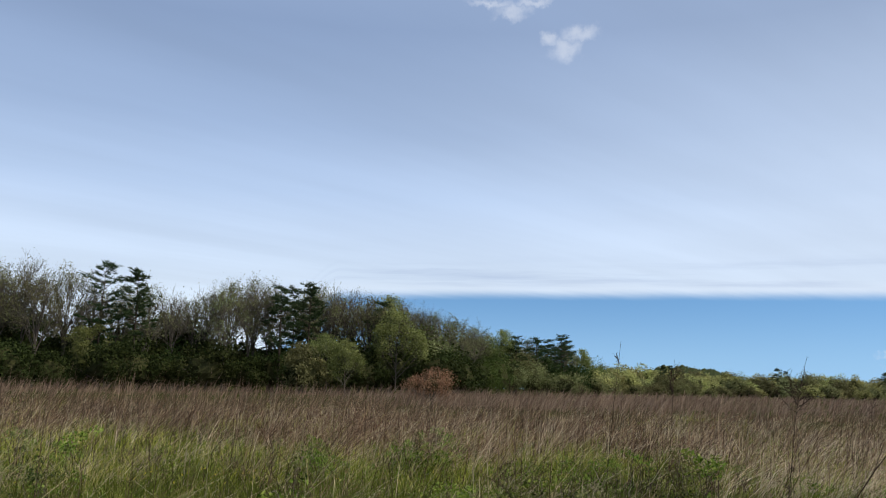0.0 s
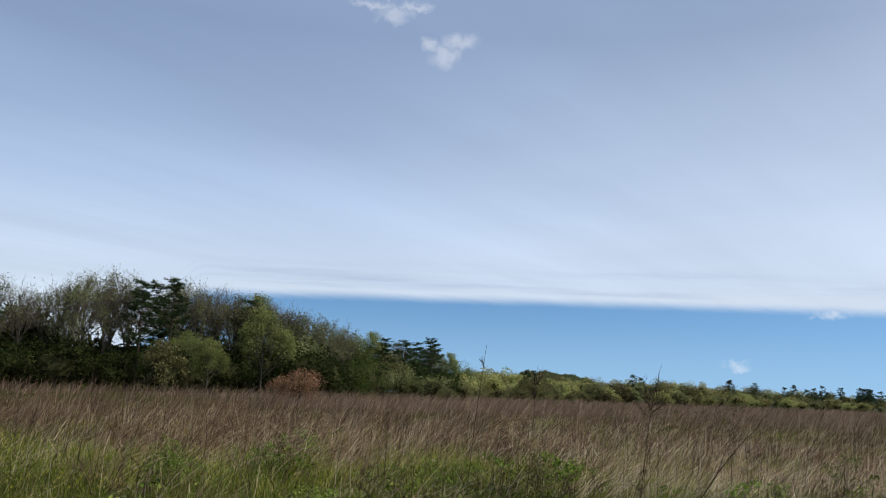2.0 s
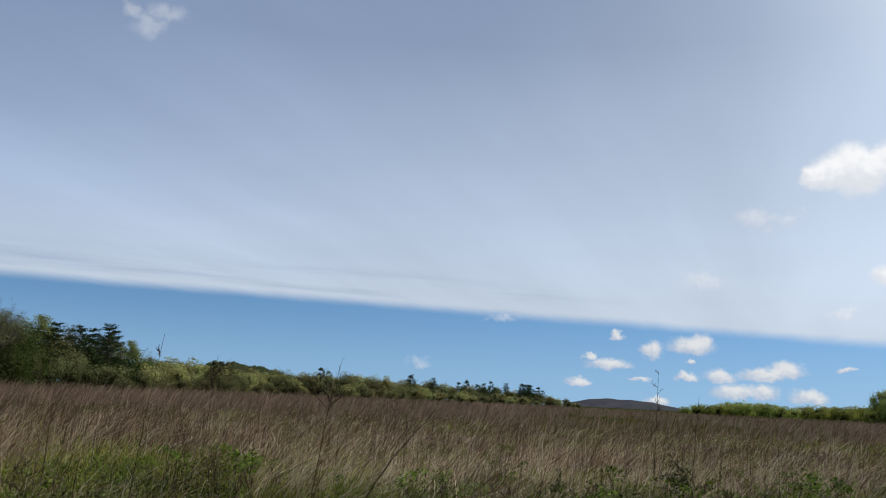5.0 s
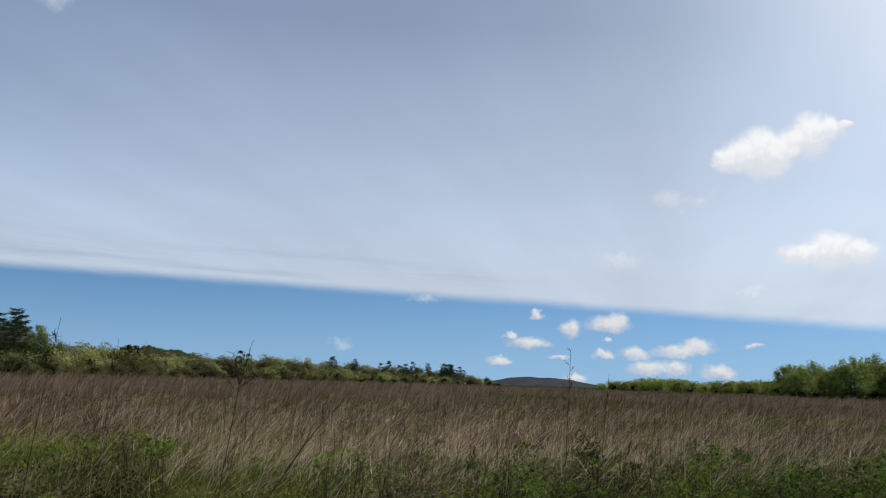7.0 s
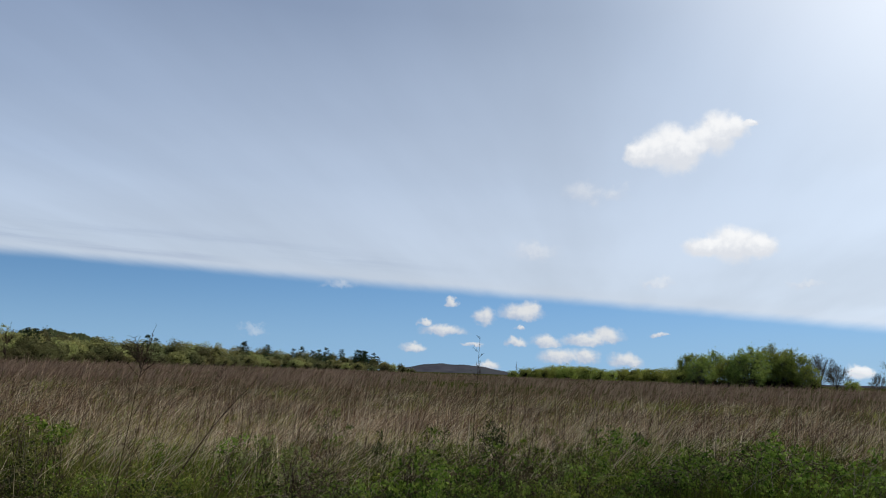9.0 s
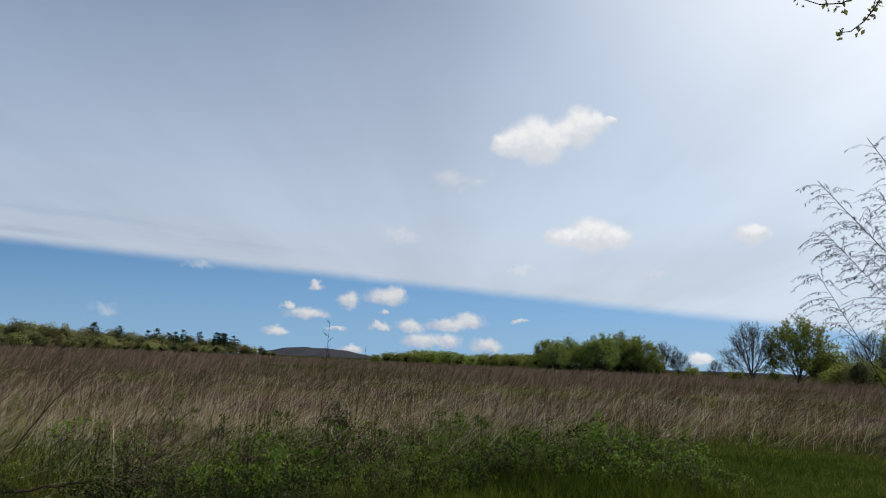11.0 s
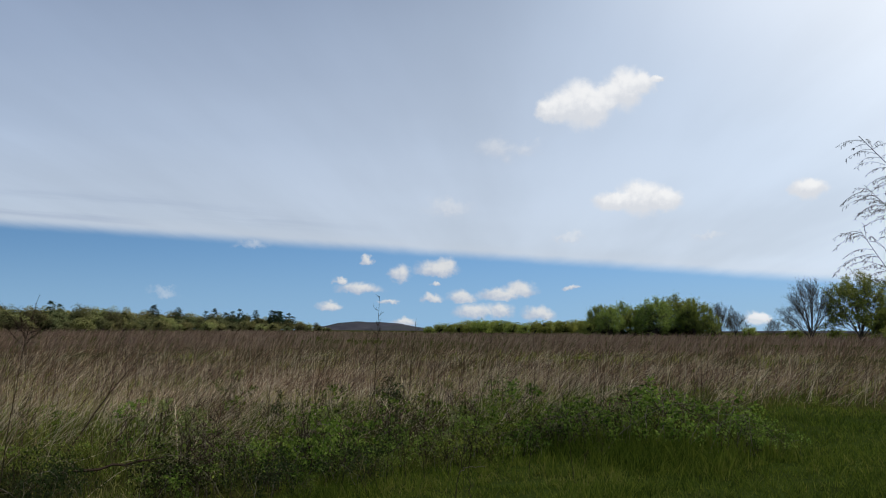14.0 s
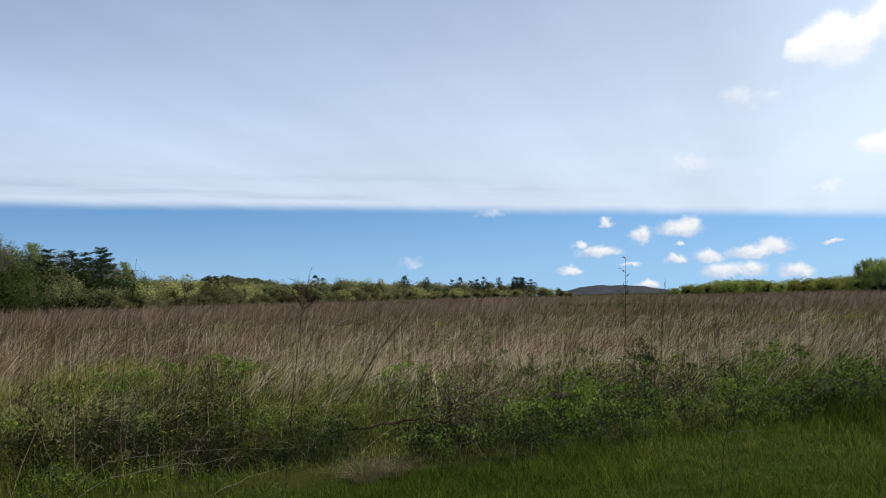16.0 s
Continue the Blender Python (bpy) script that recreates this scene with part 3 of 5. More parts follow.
    for k, (a, c, b, size) in enumerate(levels):
        n = len(a)
        thick = r0 * (1.0, 0.42, 0.2, 0.09, 0.0, 0.0)[k] * rng.uniform(0.7, 1.2, n)
        if k < 2:
            wood.rods(a, c, b, thick * (1.15 if k == 0 else 1), thick * 0.4, 6 if k == 0 else 4, 6 if k == 0 else 4)
        elif k < 4:
            crown.rods(a, c, b, thick, thick * 0.45, 3, 2 if k == 2 else 1, 1)
        else:
            side = np.cross(b - a, rng.normal(size=(n, 3)))
            side *= twig * h * (1.5 if k == 4 else 1.0) / (np.linalg.norm(side, axis=1)[:, None] + 1e-9)
            crown.add(np.stack([a - side, a + side, b], 1), np.arange(3 * n).reshape(-1, 3), 1)
    if leaf_count:
        spots = np.concatenate([levels[-1][2], levels[-1][1], levels[-2][1], levels[-3][2]])
        mid = np.array([*tips[:, :2].mean(0), h * (0.45 + 0.35 * clear)])
        c = spots[rng.integers(0, len(spots), leaf_count)] + rng.normal(size=(leaf_count, 3)) * h * tuft
        crown.leaves(c, leaf_size, rng, 0, 0.2, 0.95, c - mid + [0, 0, 0.25 * h], 0.85, True)
    return wood, crown


def fan_tree(seed, h, spread, leaf_count, leaf_size, limbs=16, twig=0.0011, fine=5, dense=0.35, base=0.0, flare=110, boughs=10):
    """A tree whose limbs fan out to a rounded crown from a low fork, or from a clear trunk of that share of its height, dark wood showing between the leaves."""
    rng = np.random.default_rng(seed)
    deep = h * (1 - base)
    hub, half = np.array([0, 0, h - 0.56 * deep]), np.array([spread, spread, 0.56 * deep])

    def crown_at(tilt, turn, reach):
        uneven = 1 + 0.07 * np.sin(3 * turn + seed) + 0.05 * np.sin(5 * turn + 2.3 * tilt + 2 * seed) + 0.05 * np.sin(7 * tilt + seed)
        d = np.stack([np.sin(tilt) * np.cos(turn), np.sin(tilt) * np.sin(turn), np.cos(tilt)], 1)
        return hub + d * half * (reach * uneven)[:, None]

    def along(a, c, b, u):
        u = u[:, None]
        return a * (1 - u) ** 2 + 2 * c * u * (1 - u) + b * u ** 2

    k = np.arange(limbs)
    tilt, turn = np.radians(flare) * ((k + 0.4) / limbs) ** 0.62, k * 2.4 + rng.normal(0, 0.2, limbs)
    b1 = crown_at(tilt, turn, rng.uniform(0.62, 0.8, limbs))
    a1 = np.stack([rng.normal(0, 0.010 * h, limbs), rng.normal(0, 0.010 * h, limbs), np.where(k % 3 == 0, -0.1, rng.uniform(0.02, 0.16, limbs) * h)], 1)
    if base:
        a1 = np.stack([np.zeros(limbs), np.zeros(limbs), base * h + rng.uniform(-0.12, 0.35, limbs) * deep], 1)
    c1 = a1 + (b1 - a1) * np.stack([np.full(limbs, 0.34), np.full(limbs, 0.34), np.full(limbs, 0.52)], 1) + rng.normal(0, 0.015 * h, (limbs, 3))
    i = np.repeat(k, boughs)
    u = rng.uniform(0.28, 1.0, len(i))
    a2 = along(a1[i], c1[i], b1[i], u)
    wide = 0.20 + 0.25 * (1 - u)
    b2 = crown_at(np.abs(tilt[i] + rng.normal(0, 1, len(i)) * wide), turn[i] + rng.normal(0, 1, len(i)) * wide / np.maximum(np.sin(tilt[i]), 0.3), rng.uniform(0.66, 0.98, len(i)))
    b2[:, 2] = np.maximum(b2[:, 2], 0.04 * h)
    c2 = (a2 + b2) / 2 + rng.normal(0, 0.012 * h, a2.shape) + [0, 0, 0.02 * h]
    j = np.repeat(np.arange(len(a2)), 7)
    a3 = along(a2[j], c2[j], b2[j], rng.uniform(0.2, 1.0, len(j)))
    d3 = (b2 - a2)[j]
    d3 = d3 / np.linalg.norm(d3, axis=1)[:, None] + rng.normal(size=a3.shape) * 0.42 + [0, 0, 0.22]
    d3 *= (h * rng.uniform(0.06, 0.13, len(j)) / np.linalg.norm(d3, axis=1))[:, None]
    b3 = a3 + d3
    m = np.repeat(np.arange(len(a3)), fine)
    a4 = a3[m] + d3[m] * rng.uniform(0.2, 1.0, (len(m), 1))
    d4 = d3[m] / np.linalg.norm(d3[m], axis=1)[:, None] + rng.normal(size=a4.shape) * 0.55
    b4 = a4 + d4 * (h * rng.uniform(0.025, 0.055, len(m)))[:, None]
    wood, crown = Shape(), Shape()
    thick = h * 0.0085 * rng.uniform(0.6, 1.25, limbs)
    wood.rods(a1, c1, b1, thick * (0.7 if base else 1.0), thick * 0.25, 5, 6)
    if base:
        top = np.array([[rng.normal(0, 0.02) * h, rng.normal(0, 0.02) * h, base * h + 0.62 * deep]])
        wood.rods(np.array([[0, 0, -0.1]]), np.array([[0, 0, 0.5 * h * base]]), top, np.array([0.0135 * h]), np.array([0.003 * h]), 7, 8)
    crown.rods(a2, c2, b2, h * 0.0026 * rng.uniform(0.6, 1.2, len(a2)), np.full(len(a2), h * 0.001), 3, 2, 1)
    for a, b, w_ in ((a3, b3, 1.6), (a4, b4, 1.0)):
        side = np.cross(b - a, rng.normal(size=a.shape))
        side *= twig * h * w_ / (np.linalg.norm(side, axis=1)[:, None] + 1e-9)
        crown.add(np.stack([a - side, a + side, b], 1), np.arange(3 * len(a)).reshape(-1, 3), 1)
    if leaf_count:
        tuft = rng.random(len(b3)) < dense + 0.5 * (np.linalg.norm((b3 - hub) / half, axis=1) > 0.85)
        spots = np.concatenate([b4[tuft[m]], b3[tuft]])
        c = spots[rng.integers(0, len(spots), leaf_count)] + rng.normal(size=(leaf_count, 3)) * h * 0.012
        c[:, 2] = np.maximum(c[:, 2], 0.05)
        crown.leaves(c, leaf_size, rng, 0, 0.2, 0.95, c - hub + [0, 0, 0.25 * h], 0.85, True)
    return wood, crown


def bushy(seed, h, width, leaf_count, leaf_size, stems=6, lobes=30, core=0.42):
    """A dense shrub or low tree: stems, and a rounded, uneven mass of leaf sprays round a core coloured as shade."""
    rng = np.random.default_rng(seed)
    wood, crown = Shape(), Shape()
    mid = np.array([0, 0, h * 0.42])
    size = np.array([width * 0.5, width * 0.5, h * 0.54])
    d = rng.normal(size=(lobes * 3, 3))
    d /= np.linalg.norm(d, axis=1)[:, None]
    d = d[d[:, 2] > -0.65][:lobes]
    spray = mid + d * (rng.uniform(0.5, 0.88, len(d)) * (1 + 0.16 * np.sin(3 * np.arctan2(d[:, 1], d[:, 0]) + seed)))[:, None] * size
    wide = np.array([width * 0.105, width * 0.105, h * 0.085]) * rng.uniform(0.6, 1.25, (len(d), 1))
    for k in range(stems):
        c = spray[k % len(spray)]
        a = rng.uniform(0, 6.28)
        path = limb((0.12 * math.cos(a), 0.12 * math.sin(a), -0.1), (c[0] * 0.6, c[1] * 0.6, c[2] + 0.3), np.linalg.norm(c) * 1.05, rng, 0.2, 0.1, 6)
        wood.tube(path, h * 0.010 * np.linspace(1, 0.25, 6), 4)
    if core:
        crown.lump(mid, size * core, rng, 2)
    i = rng.integers(0, len(spray), leaf_count)
    off = rng.normal(size=(leaf_count, 3))
    off *= (0.75 + 0.45 * rng.random((leaf_count, 1))) / np.maximum(1.0, np.linalg.norm(off, axis=1)[:, None] * 0.75)
    c = spray[i] + off * wide[i] * 1.25
    c[:, 2] = np.abs(c[:, 2])
    crown.leaves(c, leaf_size, rng, 0, 0.0, 1.0, off + 0.8 * d[i] + [0, 0, 0.3], 0.75, True)
    return wood, crown


def pine_shapes(seed, h, reach, clear, whorls=15, per=5, tufts=6, tuft_blades=9, needle=0.075, far=False):
    """White pine: straight trunk, uneven rising boughs that end in upturned sprays of needles."""
    rng = np.random.default_rng(seed)
    wood, crown = Shape(), Shape()
    trunk = limb((0, 0, -0.1), (0.02, 0.0, 1), h * 0.97, rng, 0.04, 0.3, 8)
    wood.tube(trunk, h * 0.013 * np.linspace(1.1, 0.1, 8), 6)
    for i in range(whorls):
        u = clear + (1 - clear) * i / (whorls - 0.5)
        prof = (1 - u) ** 0.75 * 1.15 + 0.10 if far else min(1.0, (1 - u) * 2.3 + 0.2) * (0.5 + 0.5 * min(1, (u - clear) * 4))
        for k in range(per):
            if rng.random() < 0.15:
                continue
            s = max(0.2, min(u + rng.uniform(-0.7, 0.7) * (1 - clear) / whorls, 0.985)) * 7
            j = min(int(s), 6)
            p = trunk[j] + (trunk[j + 1] - trunk[j]) * (s - j)
            a = i * 1.1 + k * 6.283 / per + rng.uniform(-0.5, 0.5)
            length = reach * prof * rng.choice([0.4, 0.7, 0.95, 1.25]) * rng.uniform(0.85, 1.1)
            bough = limb(p, (math.cos(a), math.sin(a), rng.uniform(-0.05, 0.28) + 1.3 * max(0, u - 0.75)), length, rng, 0.12, 0.26, 5)
            wood.tube(bough, h * 0.003 * np.linspace(1, 0.2, 5), 3)
            for t in range(tufts):
                q = rng.uniform(0.25, 1.0) ** 0.6
                c = np.array([np.interp(q * 4, np.arange(5), bough[:, m]) for m in range(3)]) + rng.normal(size=3) * [0.26, 0.26, 0.07] * (h / 18) * (0.5 + q)
                n = tuft_blades
                d = rng.normal(size=(n, 3)) * [0.9, 0.9, 0.3] + [math.cos(a) * 0.8, math.sin(a) * 0.8, 0.42]
                d /= np.linalg.norm(d, axis=1)[:, None]
                side = np.cross(d, rng.normal(size=(n, 3)))
                side /= np.linalg.norm(side, axis=1)[:, None]
                ln = rng.uniform(0.3, 0.85, n)[:, None] * h / 18
                v = np.stack([c - side * needle, c + side * needle, c + d * ln], 1)
                crown.add(v, np.arange(3 * n).reshape(-1, 3), 0)
    return wood, crown


def tree_kind(name, label, category, shapes, wood_mat, leaf_mat, group):
    """One pattern of a tree; it is copied to its places, and the pattern itself takes the first."""
    root = thing(name, label, category, group)
    part("trunk", shapes[0], wood_mat, root, smooth=True)
    part("crown", shapes[1], [leaf_mat, TWIG, CROWN_SHADE], root)
    return root


class Stand:
    """Places a pattern again and again."""

    def __init__(self, root, height):
        self.root, self.height, self.used = root, height, False

    def place(self, x, y, height, turn, squash=1.0, label=""):
        k = height / self.height
        z = float(ground_height(np.float64(x), np.float64(y)))
        m = pose(x, y, z, 0, 0, turn) @ Matrix.Diagonal((k * squash, k * squash, k, 1))
        if not self.used:
            self.used = True
            self.root.matrix_basis = m
            ob = self.root
        else:
            keep = self.root.matrix_basis.copy()
            self.root.matrix_basis = Matrix.Identity(4)
            ob = copy_thing(self.root, m)
            self.root.matrix_basis = keep
        return tagged(ob, label)


EDGE_GROUP, FAR_GROUP = "trees at the wood's edge", "trees along the field's far edge"
oaks = [Stand(tree_kind("oak_tree", "tall oak with grey limbs and sparse opening leaves", "tree", fan_tree(20 + k, 16, 3.9 + 0.25 * k, 3800, 0.17, 12, 0.0009, 4, 0.45, 0.26 + 0.04 * k, 92, 7), BARK, SAGE, EDGE_GROUP), 16) for k in range(4)]
bares = [Stand(tree_kind("bare_tree", "tall deciduous tree with bare grey twigs", "tree", fan_tree(40 + k, 16, 3.7, 900, 0.15, 11, 0.001, 4, 0.6, 0.33, 84, 7), BARK, SAGE, EDGE_GROUP), 16) for k in range(3)]
maples = [Stand(tree_kind("maple_tree", "young maple in fresh yellow-green leaf", "tree", forked_tree(60 + k, 11, 3.9, 7000, 0.20, 0.10, 1, 0.5, (12, 5, 4, 4, 2), 0.06, 0.0008, 0.12, 0.03, round_at=0.52), BARK, LIME, EDGE_GROUP), 11) for k in range(3)]
thickets = [Stand(tree_kind("thicket_shrub", "dense dark green understorey shrub, darkened for shade at the wood's foot", "shrub", bushy(80 + k, 5, 6.5, 2200, 0.25, 6, 34, 0.5), BARK, DEEP, "shrubs under the trees"), 5) for k in range(4)]
olive_shrubs = [Stand(tree_kind("hazel_shrub", "rounded olive-green shrub coming into leaf", "shrub", bushy(95 + k, 6, 6.0, 2600, 0.22, 6, 34, 0.45), BARK, OLIVE, "shrubs under the trees"), 6) for k in range(3)]
slope_trees = [Stand(tree_kind("slope_tree", "rounded woodland tree in olive-green spring leaf", "tree", bushy(240 + k, 14, 10, 3800, 0.31, 5, 54, 0.5), BARK, (OLIVE, WOOD_GREEN, SAGE, WOOD_GREEN)[k], EDGE_GROUP), 14) for k in range(4)]
pines = [Stand(tree_kind("white_pine", "tall dark white pine with level boughs", "tree", pine_shapes(110 + k, 18, 4.3, 0.36 + 0.06 * k, 11, 5, 10, 11, 0.06), PINE_BARK, PINE, "white pines"), 18) for k in range(3)]
spires = [Stand(tree_kind("far_pine", "distant dark pine above the tree tops", "tree", pine_shapes(130 + k, 13, 4.0, 0.10, 13, 5, 7, 11, 0.11, True), PINE_BARK, PINE, "distant pines"), 13) for k in range(3)]
round_trees = [Stand(tree_kind("far_tree", "distant rounded tree in pale spring leaf", "tree", bushy(150 + k, 10, 9, 2300, 0.46, 4, 34, 0.55), BARK, (PALE_LEAF, OLIVE, PALE_LEAF, SAGE, PALE_LEAF)[k], "distant trees"), 10) for k in range(5)]
field_trees = [Stand(tree_kind("field_tree", "spreading green tree on the field's far edge", "tree", fan_tree(170 + k, 12, 6.2, 14500, 0.25, 19, dense=0.6), BARK, LEAF, FAR_GROUP), 12) for k in range(3)]
field_bare = [Stand(tree_kind("field_bare_tree", "wide leafless tree with a fan of fine grey twigs", "tree", fan_tree(190, 12, 5.8, 700, 0.16, 18, 0.0013, 7), BARK, OLIVE, FAR_GROUP), 12)]
hedge = [Stand(tree_kind("hedge_shrub", "bright green willow shrub on the field's far edge", "shrub", bushy(200 + k, 7, 9, 2800, 0.38, 7, 40, 0.45), BARK, HEDGE_LEAF, "shrubs along the field's far edge"), 7) for k in range(2)]

rng = np.random.default_rng(7)
EDGE_D = ([-36, -20, -10, 0, 8, 12, 20, 28, 40], [122, 130, 136, 150, 190, 260, 380, 500, 640])
CANOPY = ([-36, -28, -24, -18, -16.5, -13, -10, -6, -2, 0, 3, 6, 9, 10.7, 15, 19, 24, 28, 33, 37, 39], [6.2, 6.2, 6.5, 5.8, 5.1, 6.8, 5.9, 6.1, 5.3, 4.5, 4.1, 3.4, 2.8, 2.0, 1.95, 1.5, 1.7, 1.4, 1.12, 0.85, 0.35])


def edge(az):
    return float(np.interp(az, *EDGE_D))


def canopy(az):
    return float(np.interp(az, *CANOPY))


def stand_at(kinds, az, d, el, turn=None, squash=1.0, label=""):
    """A tree of that kind at a bearing and distance, whose top shows at that height above the horizon."""
    x, y = at(az, d)
    k = min(kinds, key=lambda q: (q.used, rng.random()))
    return k.place(x, y, 1.6 + d * math.tan(radians(el)), rng.uniform(0, 360) if turn is None else turn, squash, label)


# white pines that stand over the wood
for az, el, back in ((-22.3, 7.45, 8), (-20.15, 7.15, 6), (-10.9, 6.55, 8), (-9.95, 6.5, 12), (-9.0, 6.8, 8), (-3.95, 5.72, 6)):
    stand_at(pines, az, edge(az) + back - 6, el, squash=0.98)
# the thin tall row at the wood's near corner, with sky between the limbs
for k, az in enumerate(np.arange(-34, -1.5, 1.6)):
    kind = bares if k % 3 == 1 else oaks
    stand_at(kind, az + rng.uniform(-0.5, 0.5), edge(az) + rng.uniform(2, 16), canopy(az) * rng.uniform(0.88, 1.02))
for az in np.arange(-31, -20, 9.0):
    stand_at(maples, az + rng.uniform(-0.8, 0.8), edge(az) + rng.uniform(-3, 4), canopy(az) * rng.uniform(0.52, 0.72))
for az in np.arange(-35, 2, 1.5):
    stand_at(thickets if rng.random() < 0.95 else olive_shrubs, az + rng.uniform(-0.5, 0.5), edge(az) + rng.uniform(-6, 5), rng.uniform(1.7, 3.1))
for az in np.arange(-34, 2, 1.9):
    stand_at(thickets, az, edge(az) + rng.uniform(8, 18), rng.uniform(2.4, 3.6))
for az in np.arange(-35, -15.5, 1.3):
    stand_at((slope_trees, thickets, bares)[int(rng.integers(3))], az + rng.uniform(-0.4, 0.4), edge(az) + rng.uniform(16, 26), rng.uniform(3.6, 5.0))
for az in np.arange(-8, 4, 1.6):
    stand_at((slope_trees, thickets)[int(rng.integers(2))], az + rng.uniform(-0.4, 0.4), edge(az) + rng.uniform(14, 24), canopy(az) * rng.uniform(0.6, 0.8))
# crowns that make the skyline by the corner
for kind, az, el in ((bares, -7.4, 6.15), (bares, -6.2, 6.2), (oaks, -8.5, 6.2), (maples, -4.05, 5.95), (bares, -2.6, 5.65), (bares, -1.3, 5.25), (oaks, -0.3, 4.85), (oaks, -12.6, 6.75), (oaks, -14.2, 6.3), (bares, -15.3, 6.0), (bares, -26.6, 7.0), (oaks, -28.2, 6.4), (oaks, 0.9, 4.5), (oaks, 2.2, 3.95)):
    stand_at(kind, az, edge(az) + 9, el)
# a dark backing row, added to close the gaps at the wood's foot
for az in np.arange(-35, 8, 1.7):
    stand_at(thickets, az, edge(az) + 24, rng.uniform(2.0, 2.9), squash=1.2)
# the maple and shrubs that show brighter
stand_at(maples, -3.0, 141, 4.9), stand_at(maples, -7.6, 128, 3.4), stand_at(maples, -6.4, 127, 2.9), stand_at(olive_shrubs, -9.2, 126, 2.9)
# the closed slope of the wood
for az in np.arange(-1.5, 12, 0.95):
    stand_at((oaks, slope_trees, slope_trees, slope_trees, maples)[int(rng.integers(5))], az + rng.uniform(-0.4, 0.4), edge(az) + rng.uniform(8, 30), canopy(az) * rng.uniform(0.9, 1.02), squash=1.1)
for az in np.arange(-1, 13, 1.0):
    stand_at((slope_trees, thickets, slope_trees, slope_trees)[int(rng.integers(4))], az + rng.uniform(-0.4, 0.4), edge(az) + rng.uniform(-4, 8), canopy(az) * rng.uniform(0.5, 0.85), squash=1.15)
for az, el in ((5.2, 3.6), (6.55, 3.5), (7.3, 3.4), (8.25, 3.7), (8.55, 3.3)):
    stand_at(pines, az, edge(az) + 6, el, squash=1.25)
# paler woods running away along the field
for az in np.arange(10.5, 39, 0.62):
    stand_at(round_trees, az + rng.uniform(-0.3, 0.3), edge(az) + rng.uniform(10, 70), canopy(az) * rng.uniform(0.82, 0.98), squash=1.1)
for az in np.arange(10.5, 39.5, 0.7):
    stand_at(round_trees, az + rng.uniform(-0.3, 0.3), edge(az) + rng.uniform(-30, 5), canopy(az) * rng.uniform(0.5, 0.8), squash=1.3)
for az in np.arange(8.5, 39.5, 0.9):
    stand_at(olive_shrubs if az < 20 else round_trees, az + rng.uniform(-0.4, 0.4), edge(az) * 0.9, canopy(az) * rng.uniform(0.22, 0.5) + 0.05, squash=1.6)
for az, el in ((14.9, 1.85), (15.5, 1.75), (21.9, 1.7), (22.4, 1.5), (28.0, 1.6), (29.5, 1.4), (31.8, 1.4), (32.5, 1.15), (33.4, 1.35), (31.2, 1.2), (33.0, 1.2)):
    stand_at(spires, az, edge(az) - 12, el, squash=1.15)
for az in np.sort(np.concatenate([rng.uniform(33.0, 37.7, 12), rng.normal(35.9, 0.7, 9)])):
    stand_at(spires, az, edge(az) + rng.uniform(0, 25), float(np.interp(az, [34, 36, 37.7], [1.36, 1.33, 0.9])) * rng.uniform(0.55, 0.98), squash=rng.uniform(0.95, 1.3))

# trees along the far edge, right of the hill
for az in np.arange(46.2, 57.2, 0.72):
    el = float(np.interp(az, [46, 47, 49, 51.8, 52.8, 54.5, 56.5, 57.5], [0.3, 0.55, 0.85, 0.85, 0.6, 0.92, 0.95, 1.0]))
    stand_at(hedge, az, 350 + rng.uniform(-15, 25), el * rng.uniform(0.85, 1.03), squash=1.1)
for az, el in ((57.9, 1.75), (59.2, 1.85), (60.2, 1.5), (61.5, 2.15), (62.8, 2.3), (64.0, 2.05), (58.5, 1.5), (61.0, 1.7), (63.4, 1.7), (64.9, 1.2)):
    stand_at(field_trees, az, 285 + rng.uniform(-12, 15), el, squash=1.05)
# a low dark row, added to close the bright gaps under the crowns
for az in np.arange(57.6, 65.4, 0.75):
    stand_at(thickets, az, 288, rng.uniform(0.3, 0.6), squash=1.4)
for az, el in ((57.3, 0.8), (67.4, 0.45)):
    stand_at(hedge, az, 278, el, squash=1.0)
for az, el in ((70.1, 0.3), (72.5, 0.3), (75.7, 1.9)):
    stand_at(hedge, az, 188, el, squash=1.1)
stand_at(field_bare, 65.5, 290, 1.95), stand_at(field_bare, 66.5, 295, 1.4), stand_at(field_bare, 68.8, 300, 0.85)
stand_at(field_bare, 71.1, 186, 3.45, squash=1.0), stand_at(field_trees, 73.9, 184, 3.5, squash=1.05)
for az, el in ((77.3, 1.6), (78.6, 1.5), (79.8, 1.6), (81.0, 1.7), (83.5, 2.0), (86.0, 2.2), (88.5, 2.3), (91, 2.4)):
    stand_at(slope_trees, az, 150 + rng.uniform(-8, 8), el, squash=1.2)
for az in np.arange(76.2, 92, 1.05):
    stand_at(hedge, az + rng.uniform(-0.3, 0.3), 158 + rng.uniform(-10, 10), rng.uniform(0.6, 1.5), squash=rng.uniform(0.9, 1.3))
for az, el in ((77.9, 2.9), (80.3, 3.75), (82.6, 2.6), (85.4, 3.0), (88.0, 3.4), (91.5, 3.8)):
    stand_at(field_trees if az != 77.9 else field_bare, az, 165 + rng.uniform(-6, 6), el)

# a rust-brown bush that keeps its dead leaves, out in the field
rust = Stand(tree_kind("rusty_bush", "rust-brown bush with dead leaves standing in the field", "shrub", bushy(230, 3.4, 4.4, 5000, 0.10, 24, 40, 0.3), BARK, RUST, ""), 3.4)
rust.place(*at(-0.6, 85), 4.2, 0)


